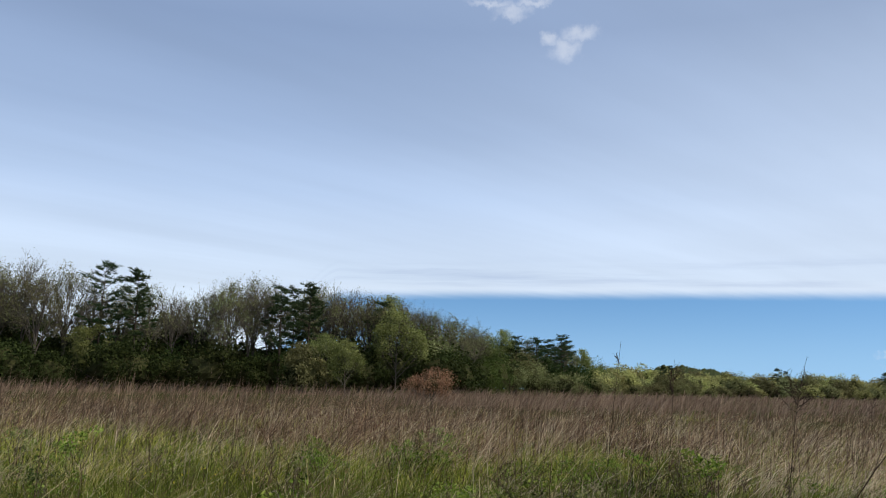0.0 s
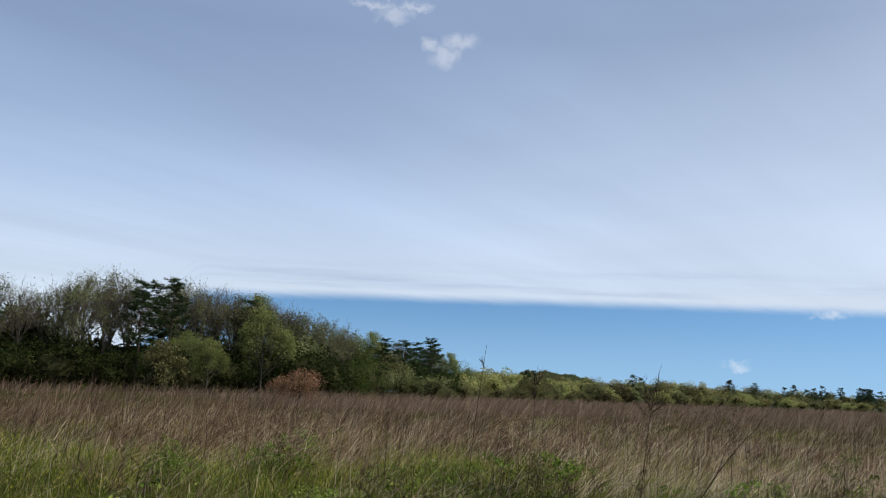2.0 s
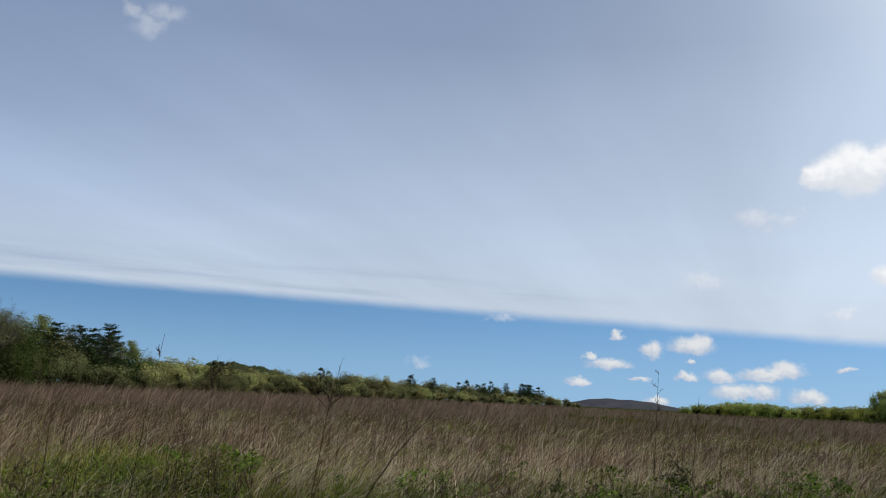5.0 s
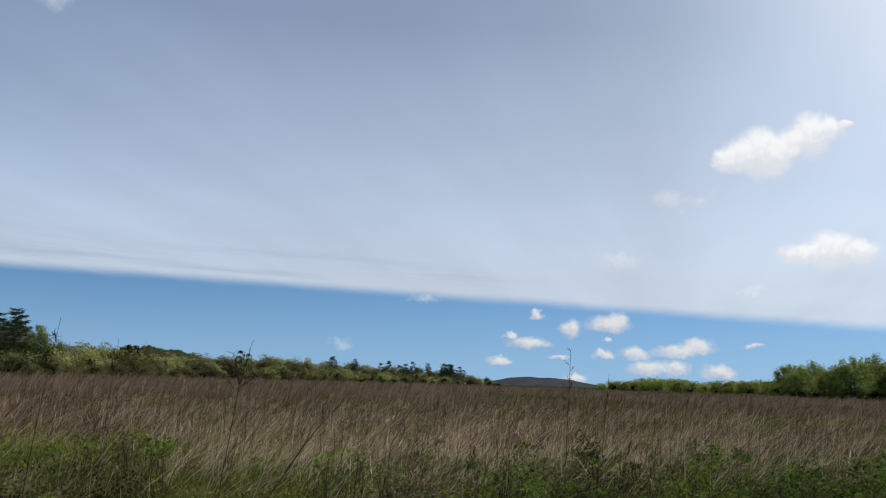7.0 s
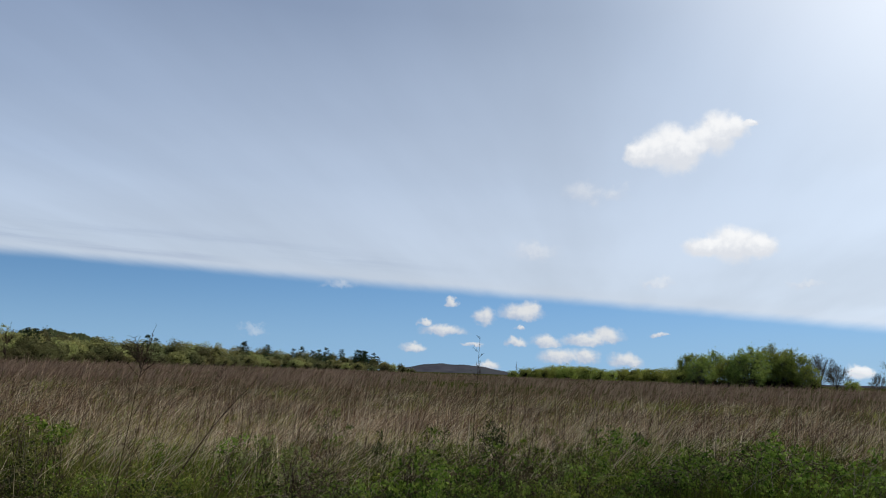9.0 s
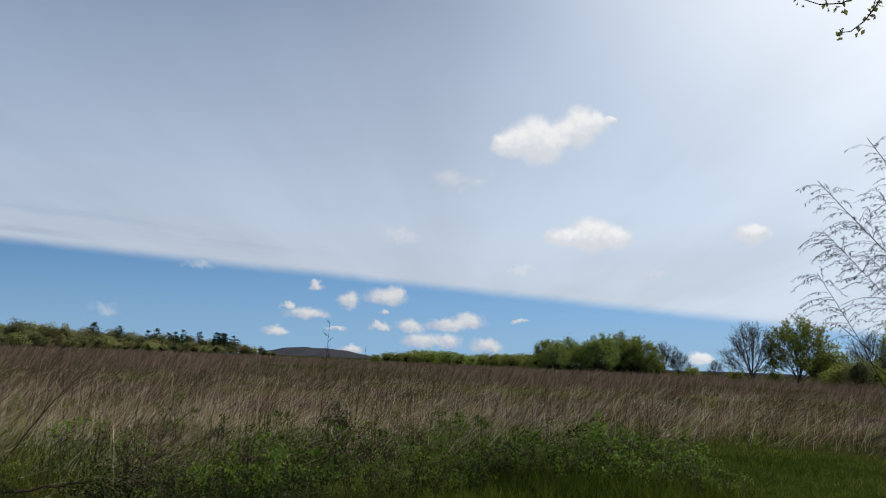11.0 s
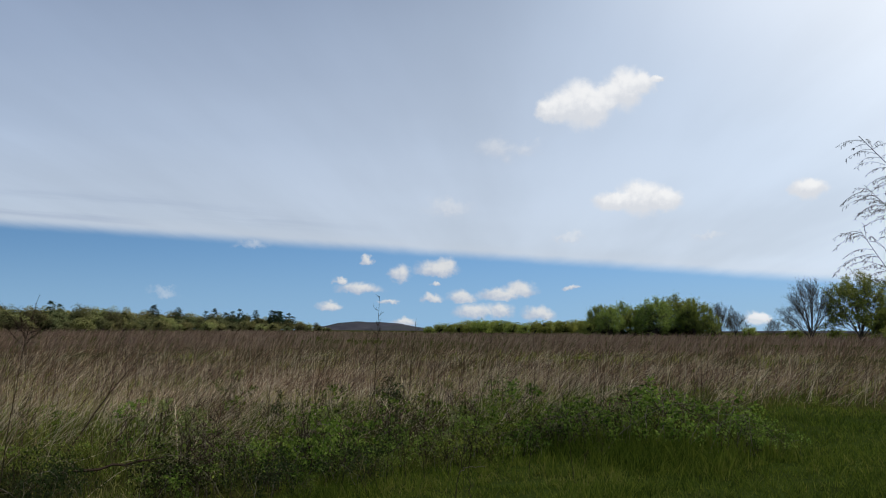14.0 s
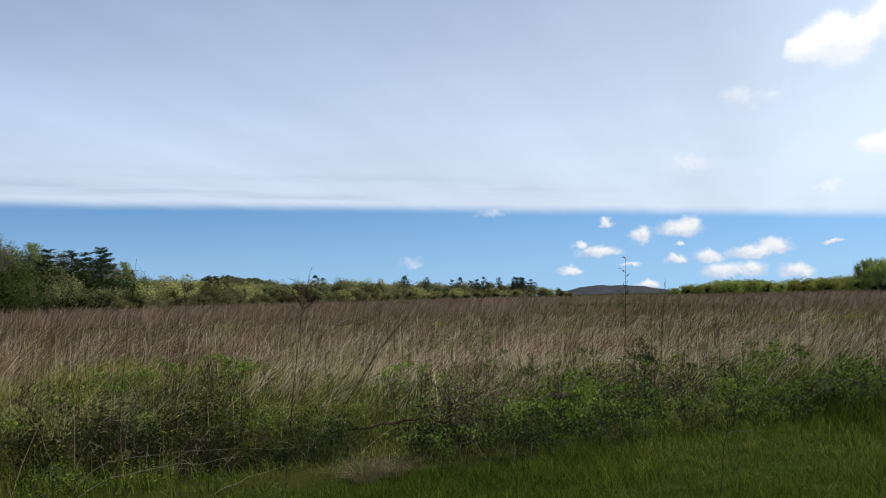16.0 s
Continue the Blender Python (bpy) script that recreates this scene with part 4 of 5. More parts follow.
# ---- grass ----
def scatter(rng, n, az0, az1, d0, d1, power=0.0):
    """Places in a sector; the number falls off with distance."""
    az = np.radians(rng.uniform(az0, az1, n))
    u = rng.uniform(0, 1, n)
    d = d0 * (d1 / d0) ** u if power == 1 else d0 + (d1 - d0) * u
    return d * np.sin(az), d * np.cos(az), d


def stand_on(x, y):
    return np.stack([x, y, ground_height(x, y) - 0.01], 1)


PATH_EDGE = 6.2     # the mown path lies this side of it, bulges by the hollow, and ends some way off


def off_path(x, y):
    """Metres out from the path's edge, negative on it."""
    return np.maximum(y - PATH_EDGE - 1.15 * np.exp(-((x - 2.7) / 1.5) ** 2) + 0.55 * np.exp(-((x - 9.5) / 2.4) ** 2), (x - 18.5) * 0.9)


def russet_cover(x, y):
    """How thick the dead stalks stand: none by the path, full some way out, with green gaps."""
    out = off_path(x, y)
    start = 3.4 * np.clip((22 - x) / 8, 0.1, 1) + 4.6 * np.clip((11 - x) / 7, 0, 1) + 4.0 * np.clip((1 - x) / 8, 0, 1) + 1.8 * waves(x, y, 6.0, 31)
    return np.clip((out - start) / 5.5 + 0.05, 0.035 * (out > 0.4), 1) * np.clip(0.62 + 0.55 * waves(x, y, 13.0, 32) + np.clip((out - 18) / 18, 0, 0.6), 0.06, 1)


def tufted(rng, x, y, per, loose):
    """Strands gathered in tufts: the places of the strands, and the tuft of each."""
    i = np.repeat(np.arange(len(x)), per)
    gap = loose * np.hypot(x, y)[i] ** 0.8
    return x[i] + rng.normal(0, 1, len(i)) * gap, y[i] + rng.normal(0, 1, len(i)) * gap, i


def bearing_of(x, y):
    return np.degrees(np.arctan2(x, y))


def wind(x, y):
    """The way the grass lies, turned in the plan; it swings round the open side of the field."""
    return -0.32 - 0.85 * np.radians(np.clip(bearing_of(x, y) - 25, 0, 60)) - 0.25 * waves(x, y, 16.0, 37)


def dry_grass():
    rng = np.random.default_rng(3)
    s = Shape()
    # wind-bent tufts of dead stalks; each tuft leans its own way
    for d0, d1, n, per, parts in ((9.5, 24, 3300, 20, 4), (24, 62, 3300, 20, 2)):
        cx, cy, cd = scatter(rng, n, -34, 92, d0, d1, 1)
        keep = rng.random(n) < russet_cover(cx, cy)
        cx, cy = cx[keep], cy[keep]
        n = len(cx)
        way, bow_over, tall = wind(cx, cy) + rng.normal(0, 0.6, n), np.clip(rng.normal(1.25, 0.55, n) + 0.45 * waves(cx, cy, 5.0, 36), 0.05, 2.3), rng.uniform(0.55, 1.1, n) * (1 + 0.2 * waves(cx, cy, 6.0, 33))
        x, y, i = tufted(rng, cx, cy, per, 0.017)
        k, d = len(x), np.hypot(x, y)
        sides = np.interp(bearing_of(x, y), [4, 12, 60, 75], [1.0, 0.0, 0.0, 0.6])      # taller to both sides
        h = tall[i] * rng.uniform(0.55, 1.25, k) * np.interp(d, [9, 22, 60], [0.95, 0.95, 0.75]) * (1 + 0.2 * sides)
        wide = (0.0022 + 0.00038 * np.minimum(d, 30)) * rng.uniform(0.5, 1.4, k)
        # darker stalks grow commoner with distance, to lower the far field's tone
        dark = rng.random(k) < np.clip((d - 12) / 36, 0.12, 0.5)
        turn, bend = way[i] + rng.normal(0, 0.6, k), np.clip(bow_over[i] + rng.normal(0, 0.45, k), 0.02, 2.5)
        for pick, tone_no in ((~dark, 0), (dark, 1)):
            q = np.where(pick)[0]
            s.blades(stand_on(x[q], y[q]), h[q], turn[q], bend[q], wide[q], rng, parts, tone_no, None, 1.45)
        # curled dead leaves and side sprays half way up
        q = np.where(d < 34)[0]
        q = q[rng.random(len(q)) < 0.5]
        u = rng.uniform(0.3, 0.95, len(q))
        b = stand_on(x[q], y[q])
        b[:, 0] += np.cos(turn[q]) * h[q] * bend[q] * u ** 1.45
        b[:, 1] += np.sin(turn[q]) * h[q] * bend[q] * u ** 1.45
        b[:, 2] += h[q] * (u - 0.22 * bend[q] * u ** 2)
        s.blades(b, rng.uniform(0.06, 0.24, len(q)), turn[q] + rng.normal(0, 1.2, len(q)), rng.uniform(0.3, 1.9, len(q)), 0.003 + 0.0003 * d[q], rng, 2, 0)
    # thin tall stems that stand over the tufts, most on the open side towards the wood
    x, y, d = scatter(rng, 8000, -38, 94, 19, 62, 1)
    az = bearing_of(x, y)
    keep = rng.random(len(x)) < np.interp(az, [-38, 2, 12, 50, 62, 94], [1.0, 1.0, 0.45, 0.35, 0.4, 0.5])
    x, y, d, az = x[keep], y[keep], d[keep], az[keep]
    k = len(x)
    h = rng.uniform(0.8, 1.4, k) + np.interp(az, [-38, 2, 12, 60, 75], [1.1, 0.9, 0.25, 0.1, 0.2]) * rng.random(k) ** 1.5
    half = k // 2
    for q, tone_no in ((slice(0, half), 2), (slice(half, k), 1)):
        n = len(x[q])
        s.blades(stand_on(x[q], y[q]), h[q], wind(x[q], y[q]) + rng.normal(0, 0.6, n), np.clip(rng.normal(0.45, 0.3, n), 0.02, 1.4), 0.002 + 0.00028 * d[q], rng, 3, tone_no, None, 1.3)
    # single long dark wands close by, leaning with the wind
    x, y, d = scatter(rng, 5200, -34, 92, 7.0, 30, 1)
    keep = (off_path(x, y) > 0.5) & (rng.random(len(x)) < np.clip(0.35 + (d - 10) / 14 + x / 30, 0.2, 1))
    x, y, d = x[keep], y[keep], d[keep]
    n = len(x)
    s.blades(stand_on(x, y), rng.uniform(0.5, 1.4, n), wind(x, y) + rng.normal(0, 1.0, n), np.clip(rng.normal(0.6, 0.5, n), 0.02, 2.0), 0.0035 + 0.00045 * d, rng, 3, 1, None, 1.12)
    # far off only the tops show
    x, y, d = scatter(rng, 90000, -38, 94, 60, 600, 1)
    keep = (d < np.interp(bearing_of(x, y), [-38, 0, 12, 20, 36, 46, 60, 94], [112, 140, 220, 300, 560, 600, 300, 200])) & (rng.random(len(x)) < 0.65 + 0.4 * waves(x, y, 60.0, 35))
    x, y, d = x[keep], y[keep], d[keep]
    k = len(x)
    tall = (0.45 + 1.05 * rng.random(k) ** 2.0) * np.interp(bearing_of(x, y), [8, 14, 36, 41, 45, 70], [1.4, 1.45, 1.4, 1.05, 1.0, 1.4])
    s.blades(stand_on(x, y), tall, wind(x, y) + rng.normal(0, 0.6, k), np.clip(rng.normal(0.6, 0.3, k), 0.02, 1.2), 0.0007 * d * rng.uniform(0.6, 1.3, k), rng, 2, 2)
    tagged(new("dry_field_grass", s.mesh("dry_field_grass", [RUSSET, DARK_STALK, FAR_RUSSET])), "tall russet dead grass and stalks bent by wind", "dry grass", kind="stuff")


def straw():
    """Bleached straw, bent and broken."""
    rng = np.random.default_rng(4)
    s = Shape()
    x, y, d = scatter(rng, 54000, -34, 92, 8.0, 50, 1)
    out = off_path(x, y)
    keep = (out > 0.7) & (rng.random(len(x)) < np.clip((out - 2) / 5 + 0.3 * (x < 0), 0.30, 1) * np.clip(0.14 + 0.18 * (x > 5) + 0.5 * waves(x, y, 7.0, 41) + 0.55 * np.clip((x - 4.5) / 3.5, 0, 1) * np.exp(-((out - 6.0) / 3.0) ** 2), 0.04, 1))
    x, y, d = x[keep], y[keep], d[keep]
    k = len(x)
    lie = 0.5 * waves(x, y, 3.0, 42)
    s.blades(stand_on(x, y), rng.uniform(0.3, 0.9, k) * np.clip(d / 14, 0.55, 1), wind(x, y) + rng.normal(0, 0.6, k) + lie, np.clip(rng.normal(1.3, 0.5, k) + lie, 0.05, 2.5), 0.0018 + 0.00034 * d, rng, 3, 0, None, 1.4)
    # long single straws
    x, y, d = scatter(rng, 4600, -34, 92, 7.5, 34, 1)
    keep = (off_path(x, y) > 0.8) & (rng.random(len(x)) < np.clip(0.2 + (d - 11) / 14 + x / 25, 0.12, 1))
    x, y, d = x[keep], y[keep], d[keep]
    n = len(x)
    s.blades(stand_on(x, y), rng.uniform(0.4, 1.15, n), wind(x, y) + rng.normal(0, 1.0, n), np.clip(rng.normal(1.1, 0.8, n), 0.02, 2.8), 0.003 + 0.0004 * d, rng, 3, 0, None, 1.15)
    tagged(new("straw", s.mesh("straw", [STRAW])), "pale bleached straw bent over among the grass", "straw", kind="stuff")


def in_hollow(x, y):
    return ((x - 2.7) / 1.2) ** 2 + ((y - 7.95) / 0.5) ** 2 < 1


def green_share(x, y):
    """How green the growth is, with bare brown patches between."""
    return np.clip(1.05 - 0.95 * russet_cover(x, y) + 0.35 * waves(x, y, 4.0, 43), 0.06, 1)


def green_grass():
    rng = np.random.default_rng(5)
    s = Shape()
    cx, cy, cd = scatter(rng, 8600, -34, 92, 6.5, 55, 1)
    keep = (off_path(cx, cy) > 0) & ~in_hollow(cx, cy) & (rng.random(len(cx)) < green_share(cx, cy))
    cx, cy = cx[keep], cy[keep]
    tall = rng.uniform(0.14, 0.48, len(cx)) * (1 + 0.3 * np.clip((5 - cx) / 5, 0, 1)) * (1 + 0.35 * waves(cx, cy, 3.0, 44)) * np.clip(0.6 + off_path(cx, cy) / 12, 0.6, 1)
    x, y, i = tufted(rng, cx, cy, 15, 0.02)
    d, k = np.hypot(x, y), len(x)
    # a darker green within a few metres of the path
    by_path = off_path(x, y) + 1.2 * waves(x, y, 4.0, 47) < np.clip(6.5 - 0.12 * (x - 6), 3, 7)
    h = tall[i] * rng.uniform(0.5, 1.2, k)
    for pick, tone_no in ((~by_path, 0), (by_path, 1)):
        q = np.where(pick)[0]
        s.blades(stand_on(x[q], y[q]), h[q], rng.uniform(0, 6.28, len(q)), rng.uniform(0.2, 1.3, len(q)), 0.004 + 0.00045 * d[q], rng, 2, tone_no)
    tagged(new("green_field_grass", s.mesh("green_field_grass", [GREEN, DARK_GRASS])), "young green grass growing through the dead stalks", "grass", kind="stuff")


def leafy_forbs():
    """Shoots of goldenrod and other weeds: upright stems with leaves all the way up, in patches."""
    rng = np.random.default_rng(6)
    s = Shape()
    x, y, d = scatter(rng, 12500, -34, 88, 6.6, 26, 1)
    patch_at = waves(x, y, 2.6, 51) + 0.5 * waves(x, y, 8.0, 52)
    keep = (off_path(x, y) > 0.15) & ~in_hollow(x, y) & (rng.random(len(x)) < green_share(x, y) * np.clip(0.14 + 0.8 * patch_at + 0.15 * (x > 4), 0.02, 1))
    x, y, d, patch_at = x[keep], y[keep], d[keep], patch_at[keep]
    n, per = len(x), 13
    h = rng.uniform(0.14, 0.36, n) * (1 + 0.45 * np.clip(patch_at, 0, 1.2)) * np.clip(0.7 + off_path(x, y) / 6, 0.7, 1.2)
    lean, turn = rng.uniform(0.0, 0.45, n), rng.uniform(0, 6.28, n)
    base = stand_on(x, y)
    s.blades(base, h, turn, lean, 0.004 + 0.0002 * d, rng, 2, 2)
    u = np.tile(np.linspace(0.18, 1.0, per), n)
    i = np.repeat(np.arange(n), per)
    a = rng.uniform(0, 6.28, len(i))
    size = (0.024 + 0.0011 * d[i]) * rng.uniform(0.7, 1.3, len(i)) * (1.15 - 0.45 * u) * rng.uniform(0.75, 1.4, n)[i]
    c = base[i]
    c[:, 0] += np.cos(turn[i]) * h[i] * lean[i] * u ** 1.6 + np.cos(a) * size * 0.55
    c[:, 1] += np.sin(turn[i]) * h[i] * lean[i] * u ** 1.6 + np.sin(a) * size * 0.55
    c[:, 2] += h[i] * (u - 0.2 * lean[i] * u ** 2) + size * 0.2
    bright = rng.random(n)[i] < 0.55
    for pick, tone_no in ((bright, 0), (~bright, 1)):
        q = np.where(pick)[0]
        out = np.stack([np.cos(a[q]) * 0.5, np.sin(a[q]) * 0.5, np.full(len(q), 0.9)], 1)
        s.leaves(c[q], size[q, None], rng, tone_no, 0.0, 0.5, out, 0.35)
    tagged(new("leafy_forbs", s.mesh("leafy_forbs", [FORB, BRAMBLE, DARK_GRASS])), "patches of young green weeds with upright leafy stems", "weeds", kind="stuff")


def path_grass():
    """The mown path, and the same turf round the camera's feet and behind."""
    rng = np.random.default_rng(8)
    s = Shape()
    x, y, d = scatter(rng, 200000, 4, 94, 4.6, 32, 1)
    keep = (off_path(x, y) < 0.5 + 0.3 * waves(x, y, 2.0, 45)) & ((y < 6.2) | (x > 5) | (rng.random(len(x)) < 0.3))
    x, y, d = x[keep], y[keep], d[keep]
    k = len(x)
    s.blades(stand_on(x, y), rng.uniform(0.04, 0.14, k) * (1 + 0.5 * waves(x, y, 1.5, 46) + 0.4 * waves(x, y, 0.5, 48)), rng.uniform(0, 6.28, k), rng.uniform(0.1, 1.1, k), 0.005 + 0.0009 * d, rng, 1)
    x, y, d = scatter(rng, 14000, -180, 180, 0.5, 13)
    keep = (off_path(x, y) < 0.3) & ~((bearing_of(x, y) > 4) & (bearing_of(x, y) < 94) & (d > 4.6))
    x, y, d = x[keep], y[keep], d[keep]
    k = len(x)
    s.blades(stand_on(x, y), rng.uniform(0.05, 0.13, k), rng.uniform(0, 6.28, k), rng.uniform(0.1, 0.8, k), np.full(k, 0.018), rng, 2)
    tagged(new("path_grass", s.mesh("path_grass", [TURF])), "short soft green grass of a mown path", "grass", kind="stuff")


dry_grass()
straw()
green_grass()
leafy_forbs()
path_grass()


# ---- brambles and weeds beside the path ----
def bramble_shapes(seed, r, h, count, canes=12, leaf=0.046):
    """Canes that rise here and there, arch over and come down again, under a ragged skin of small leaves."""
    rng = np.random.default_rng(seed)
    wood, crown = Shape(), Shape()
    pts = []
    u = np.linspace(0, 1, 9)
    for k in range(canes):
        a, b = rng.uniform(0, 6.28), rng.uniform(0, 6.28)
        foot = np.array([math.cos(a), math.sin(a)]) * r * 0.75 * math.sqrt(rng.random())
        tip = np.array([math.cos(b), math.sin(b)]) * r * rng.uniform(0.55, 1.05)
        middle = 1 - 0.55 * (np.linalg.norm((foot + tip) / 2) / r) ** 2
        z = h * middle * rng.uniform(0.6, 1.12) * np.sin(np.pi * u * rng.uniform(0.55, 0.97)) ** 0.7
        p = np.stack([foot[0] + (tip[0] - foot[0]) * u, foot[1] + (tip[1] - foot[1]) * u, z - 0.03], 1) + rng.normal(0, 0.012, (9, 3))
        wood.tube(p, 0.0036 * np.linspace(1.2, 0.4, 9) * rng.uniform(0.6, 1.2), 4, int(rng.random() < 0.35))
        pts.append(p[1:])
    pts = np.concatenate(pts)
    tips = pts[rng.integers(0, len(pts), max(6, count // 17))]
    tips = tips + rng.normal(size=tips.shape) * [0.08, 0.08, 0.05]
    c = tips[rng.integers(0, len(tips), count)] + rng.normal(size=(count, 3)) * [0.055, 0.055, 0.035]
    c[:, 2] = np.abs(c[:, 2]) + 0.02
    crown.leaves(c, leaf, rng, 0, -0.1, 0.72, np.tile([[0.0, 0.0, 1.0]], (count, 1)), 0.7)
    return wood, crown


class Clump(Stand):
    pass


def bramble_kind(name, label, shapes, leaf_mat, group):
    root = thing(name, label, "shrub", group)
    tagged(part("cane_tangle", shapes[0], [CANE, PALE_WOOD], root), kind="stuff")
    tagged(part("foliage", shapes[1], leaf_mat, root), kind="stuff")
    return root


brambles = [Clump(bramble_kind("bramble_bush", "low green bramble with arching dark canes beside the path", bramble_shapes(300 + k, 0.8, 0.6, 620, 26, 0.052), BRAMBLE, "brambles beside the path"), 0.55) for k in range(4)]
weeds = [Clump(bramble_kind("leafy_weed", "upright leafy green weed among the grass", bramble_shapes(320 + k, 0.24, 0.8, 150, 10, 0.052), (BRAMBLE, LIME)[k % 2], "weeds in the grass"), 0.8) for k in range(3)]
roses = [Clump(bramble_kind("rose_bush", "thin dark rose bush with small leaves standing in dry grass", bramble_shapes(340 + k, 0.5, 1.0, 420, 14, 0.042), DEEP, "thin bushes in the dry grass"), 1.0) for k in range(2)]

rng = np.random.default_rng(21)
for x in np.arange(-3.0, 17.5, 0.62):
    for y0 in (6.75, 7.9, 9.2):
        thick = 0.5 + 0.5 * float(waves(np.float64(x), np.float64(y0), 7.0, 71))
        hollow = 0.8 < x < 4.2 and y0 < 8.5
        if rng.random() < (0.1 + 0.9 * thick) * (0.0 if hollow else 1.0) * (0.62 if x > 3.5 else 0.36) * (1.0 if x < 13.5 else 0.5):
            brambles[int(rng.integers(4))].place(x + rng.uniform(-0.4, 0.4), y0 + rng.uniform(-0.35, 0.7) + 0.02 * x, rng.uniform(0.2, 0.4) + 0.3 * rng.random() ** 3, rng.uniform(0, 360), rng.uniform(0.7, 1.2))
# leaves near black, so that their colour gives the hollow its shade
shade_brambles = [Clump(bramble_kind("bramble_bush", "dense dark green bramble, leaves darkened as a hollow's shade", bramble_shapes(360 + k, 0.7, 0.5, 1100, 18, 0.034), DEEP, "brambles beside the path"), 0.5) for k in range(2)]
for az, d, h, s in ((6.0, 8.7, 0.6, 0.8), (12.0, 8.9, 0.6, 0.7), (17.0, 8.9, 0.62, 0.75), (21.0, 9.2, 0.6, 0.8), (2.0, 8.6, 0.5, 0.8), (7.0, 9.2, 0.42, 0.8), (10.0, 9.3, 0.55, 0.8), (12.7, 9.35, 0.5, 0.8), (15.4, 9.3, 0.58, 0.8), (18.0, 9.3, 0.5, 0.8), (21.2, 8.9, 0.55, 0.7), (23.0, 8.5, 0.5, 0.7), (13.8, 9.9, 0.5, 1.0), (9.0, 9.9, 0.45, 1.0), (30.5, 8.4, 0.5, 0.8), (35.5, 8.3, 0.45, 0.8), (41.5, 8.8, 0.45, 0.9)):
    shade_brambles[int(rng.integers(2))].place(*at(az, d, (0.02, -0.6)), h, rng.uniform(0, 360), s)
for az, d, h in ((12.0, 10.0, 0.3), (15.6, 9.9, 0.36), (19.0, 10.0, 0.36), (22.5, 9.9, 0.3)):
    brambles[int(rng.integers(4))].place(*at(az, d, (0.02, -0.6)), h, rng.uniform(0, 360), rng.uniform(0.7, 0.95))
# fresh clumps at the path's very edge and out in the open green
for x, y, h in ((5.4, 6.8, 0.5), (5.75, 6.5, 0.55), (6.1, 6.6, 0.5), (7.0, 6.7, 0.4), (7.8, 6.5, 0.42), (8.4, 6.4, 0.45), (8.8, 6.5, 0.4), (7.3, 7.9, 0.5), (7.9, 7.4, 0.5), (9.1, 7.0, 0.45), (9.6, 6.6, 0.4), (7.3, 6.1, 0.36), (8.0, 5.9, 0.42), (8.7, 5.95, 0.36), (9.3, 6.05, 0.46), (10.0, 5.9, 0.38), (10.6, 6.1, 0.42), (11.4, 6.2, 0.36), (12.2, 6.0, 0.3), (-5.7, 13.0, 0.5), (-2.3, 16.4, 0.42), (-0.5, 15.8, 0.5), (-0.1, 17.2, 0.55), (2.9, 14.8, 0.4), (4.4, 14.4, 0.45)):
    brambles[int(rng.integers(4))].place(x, y, h, rng.uniform(0, 360), rng.uniform(0.55, 0.85))
    weeds[int(rng.integers(3))].place(x + rng.uniform(-0.3, 0.3), y + rng.uniform(0.1, 0.4), h * rng.uniform(1.0, 1.5), rng.uniform(0, 360), 1.1)
brush = [Clump(bramble_kind("dry_brush", "tangle of dry brown twigs beside the path", bramble_shapes(380 + k, 0.65, 0.6, 420, 60, 0.022), TUSSOCK, "dry brush beside the path"), 0.6) for k in range(2)]
for x, y, h in ((4.75, 7.2, 0.42), (5.3, 7.6, 0.5), (5.5, 8.3, 0.55), (6.2, 8.6, 0.45), (11.3, 6.9, 0.35), (9.9, 6.4, 0.4), (8.2, 7.0, 0.45)):
    brush[int(rng.integers(2))].place(x, y, h, rng.uniform(0, 360), 0.9)
mound = [Clump(bramble_kind("bramble_mound", "arching bramble mound with dry canes inside, by the path", bramble_shapes(370 + k, 1.0, 0.85, 1300, 60, 0.055), BRAMBLE, "bramble mounds"), 0.9) for k in range(2)]
for az, d, h, s in ((60.3, 11.9, 0.92, 1.0), (64.6, 11.8, 0.8, 0.95), (56.4, 11.8, 0.72, 0.9), (68.2, 12.0, 0.45, 1.0)):
    mound[int(az) % 2].place(*at(az, d, (0.067, -0.688)), h, rng.uniform(0, 360), s)


def verge_grass():
    """Longer grass left standing round the bramble mounds."""
    rng = np.random.default_rng(93)
    s = Shape()
    az, d = np.radians(rng.normal(61, 4.0, 9000)), rng.normal(11.6, 0.8, 9000)
    x, y = 0.067 + d * np.sin(az), -0.688 + d * np.cos(az)
    tuft = np.arange(9000) // 15 * 15
    x, y = x[tuft] + rng.normal(0, 0.07, 9000), y[tuft] + rng.normal(0, 0.07, 9000)
    h = rng.uniform(0.08, 0.32, 9000) * (1 + 0.35 * rng.normal(size=9000)[tuft])
    s.blades(stand_on(x, y), np.clip(h, 0.06, 0.7), rng.uniform(0, 6.28, 9000), rng.uniform(0.1, 0.9, 9000), np.full(9000, 0.011), rng, 2)
    tagged(new("verge_grass", s.mesh("verge_grass", [TURF])), "longer green grass round the bramble mounds", "grass", kind="stuff")


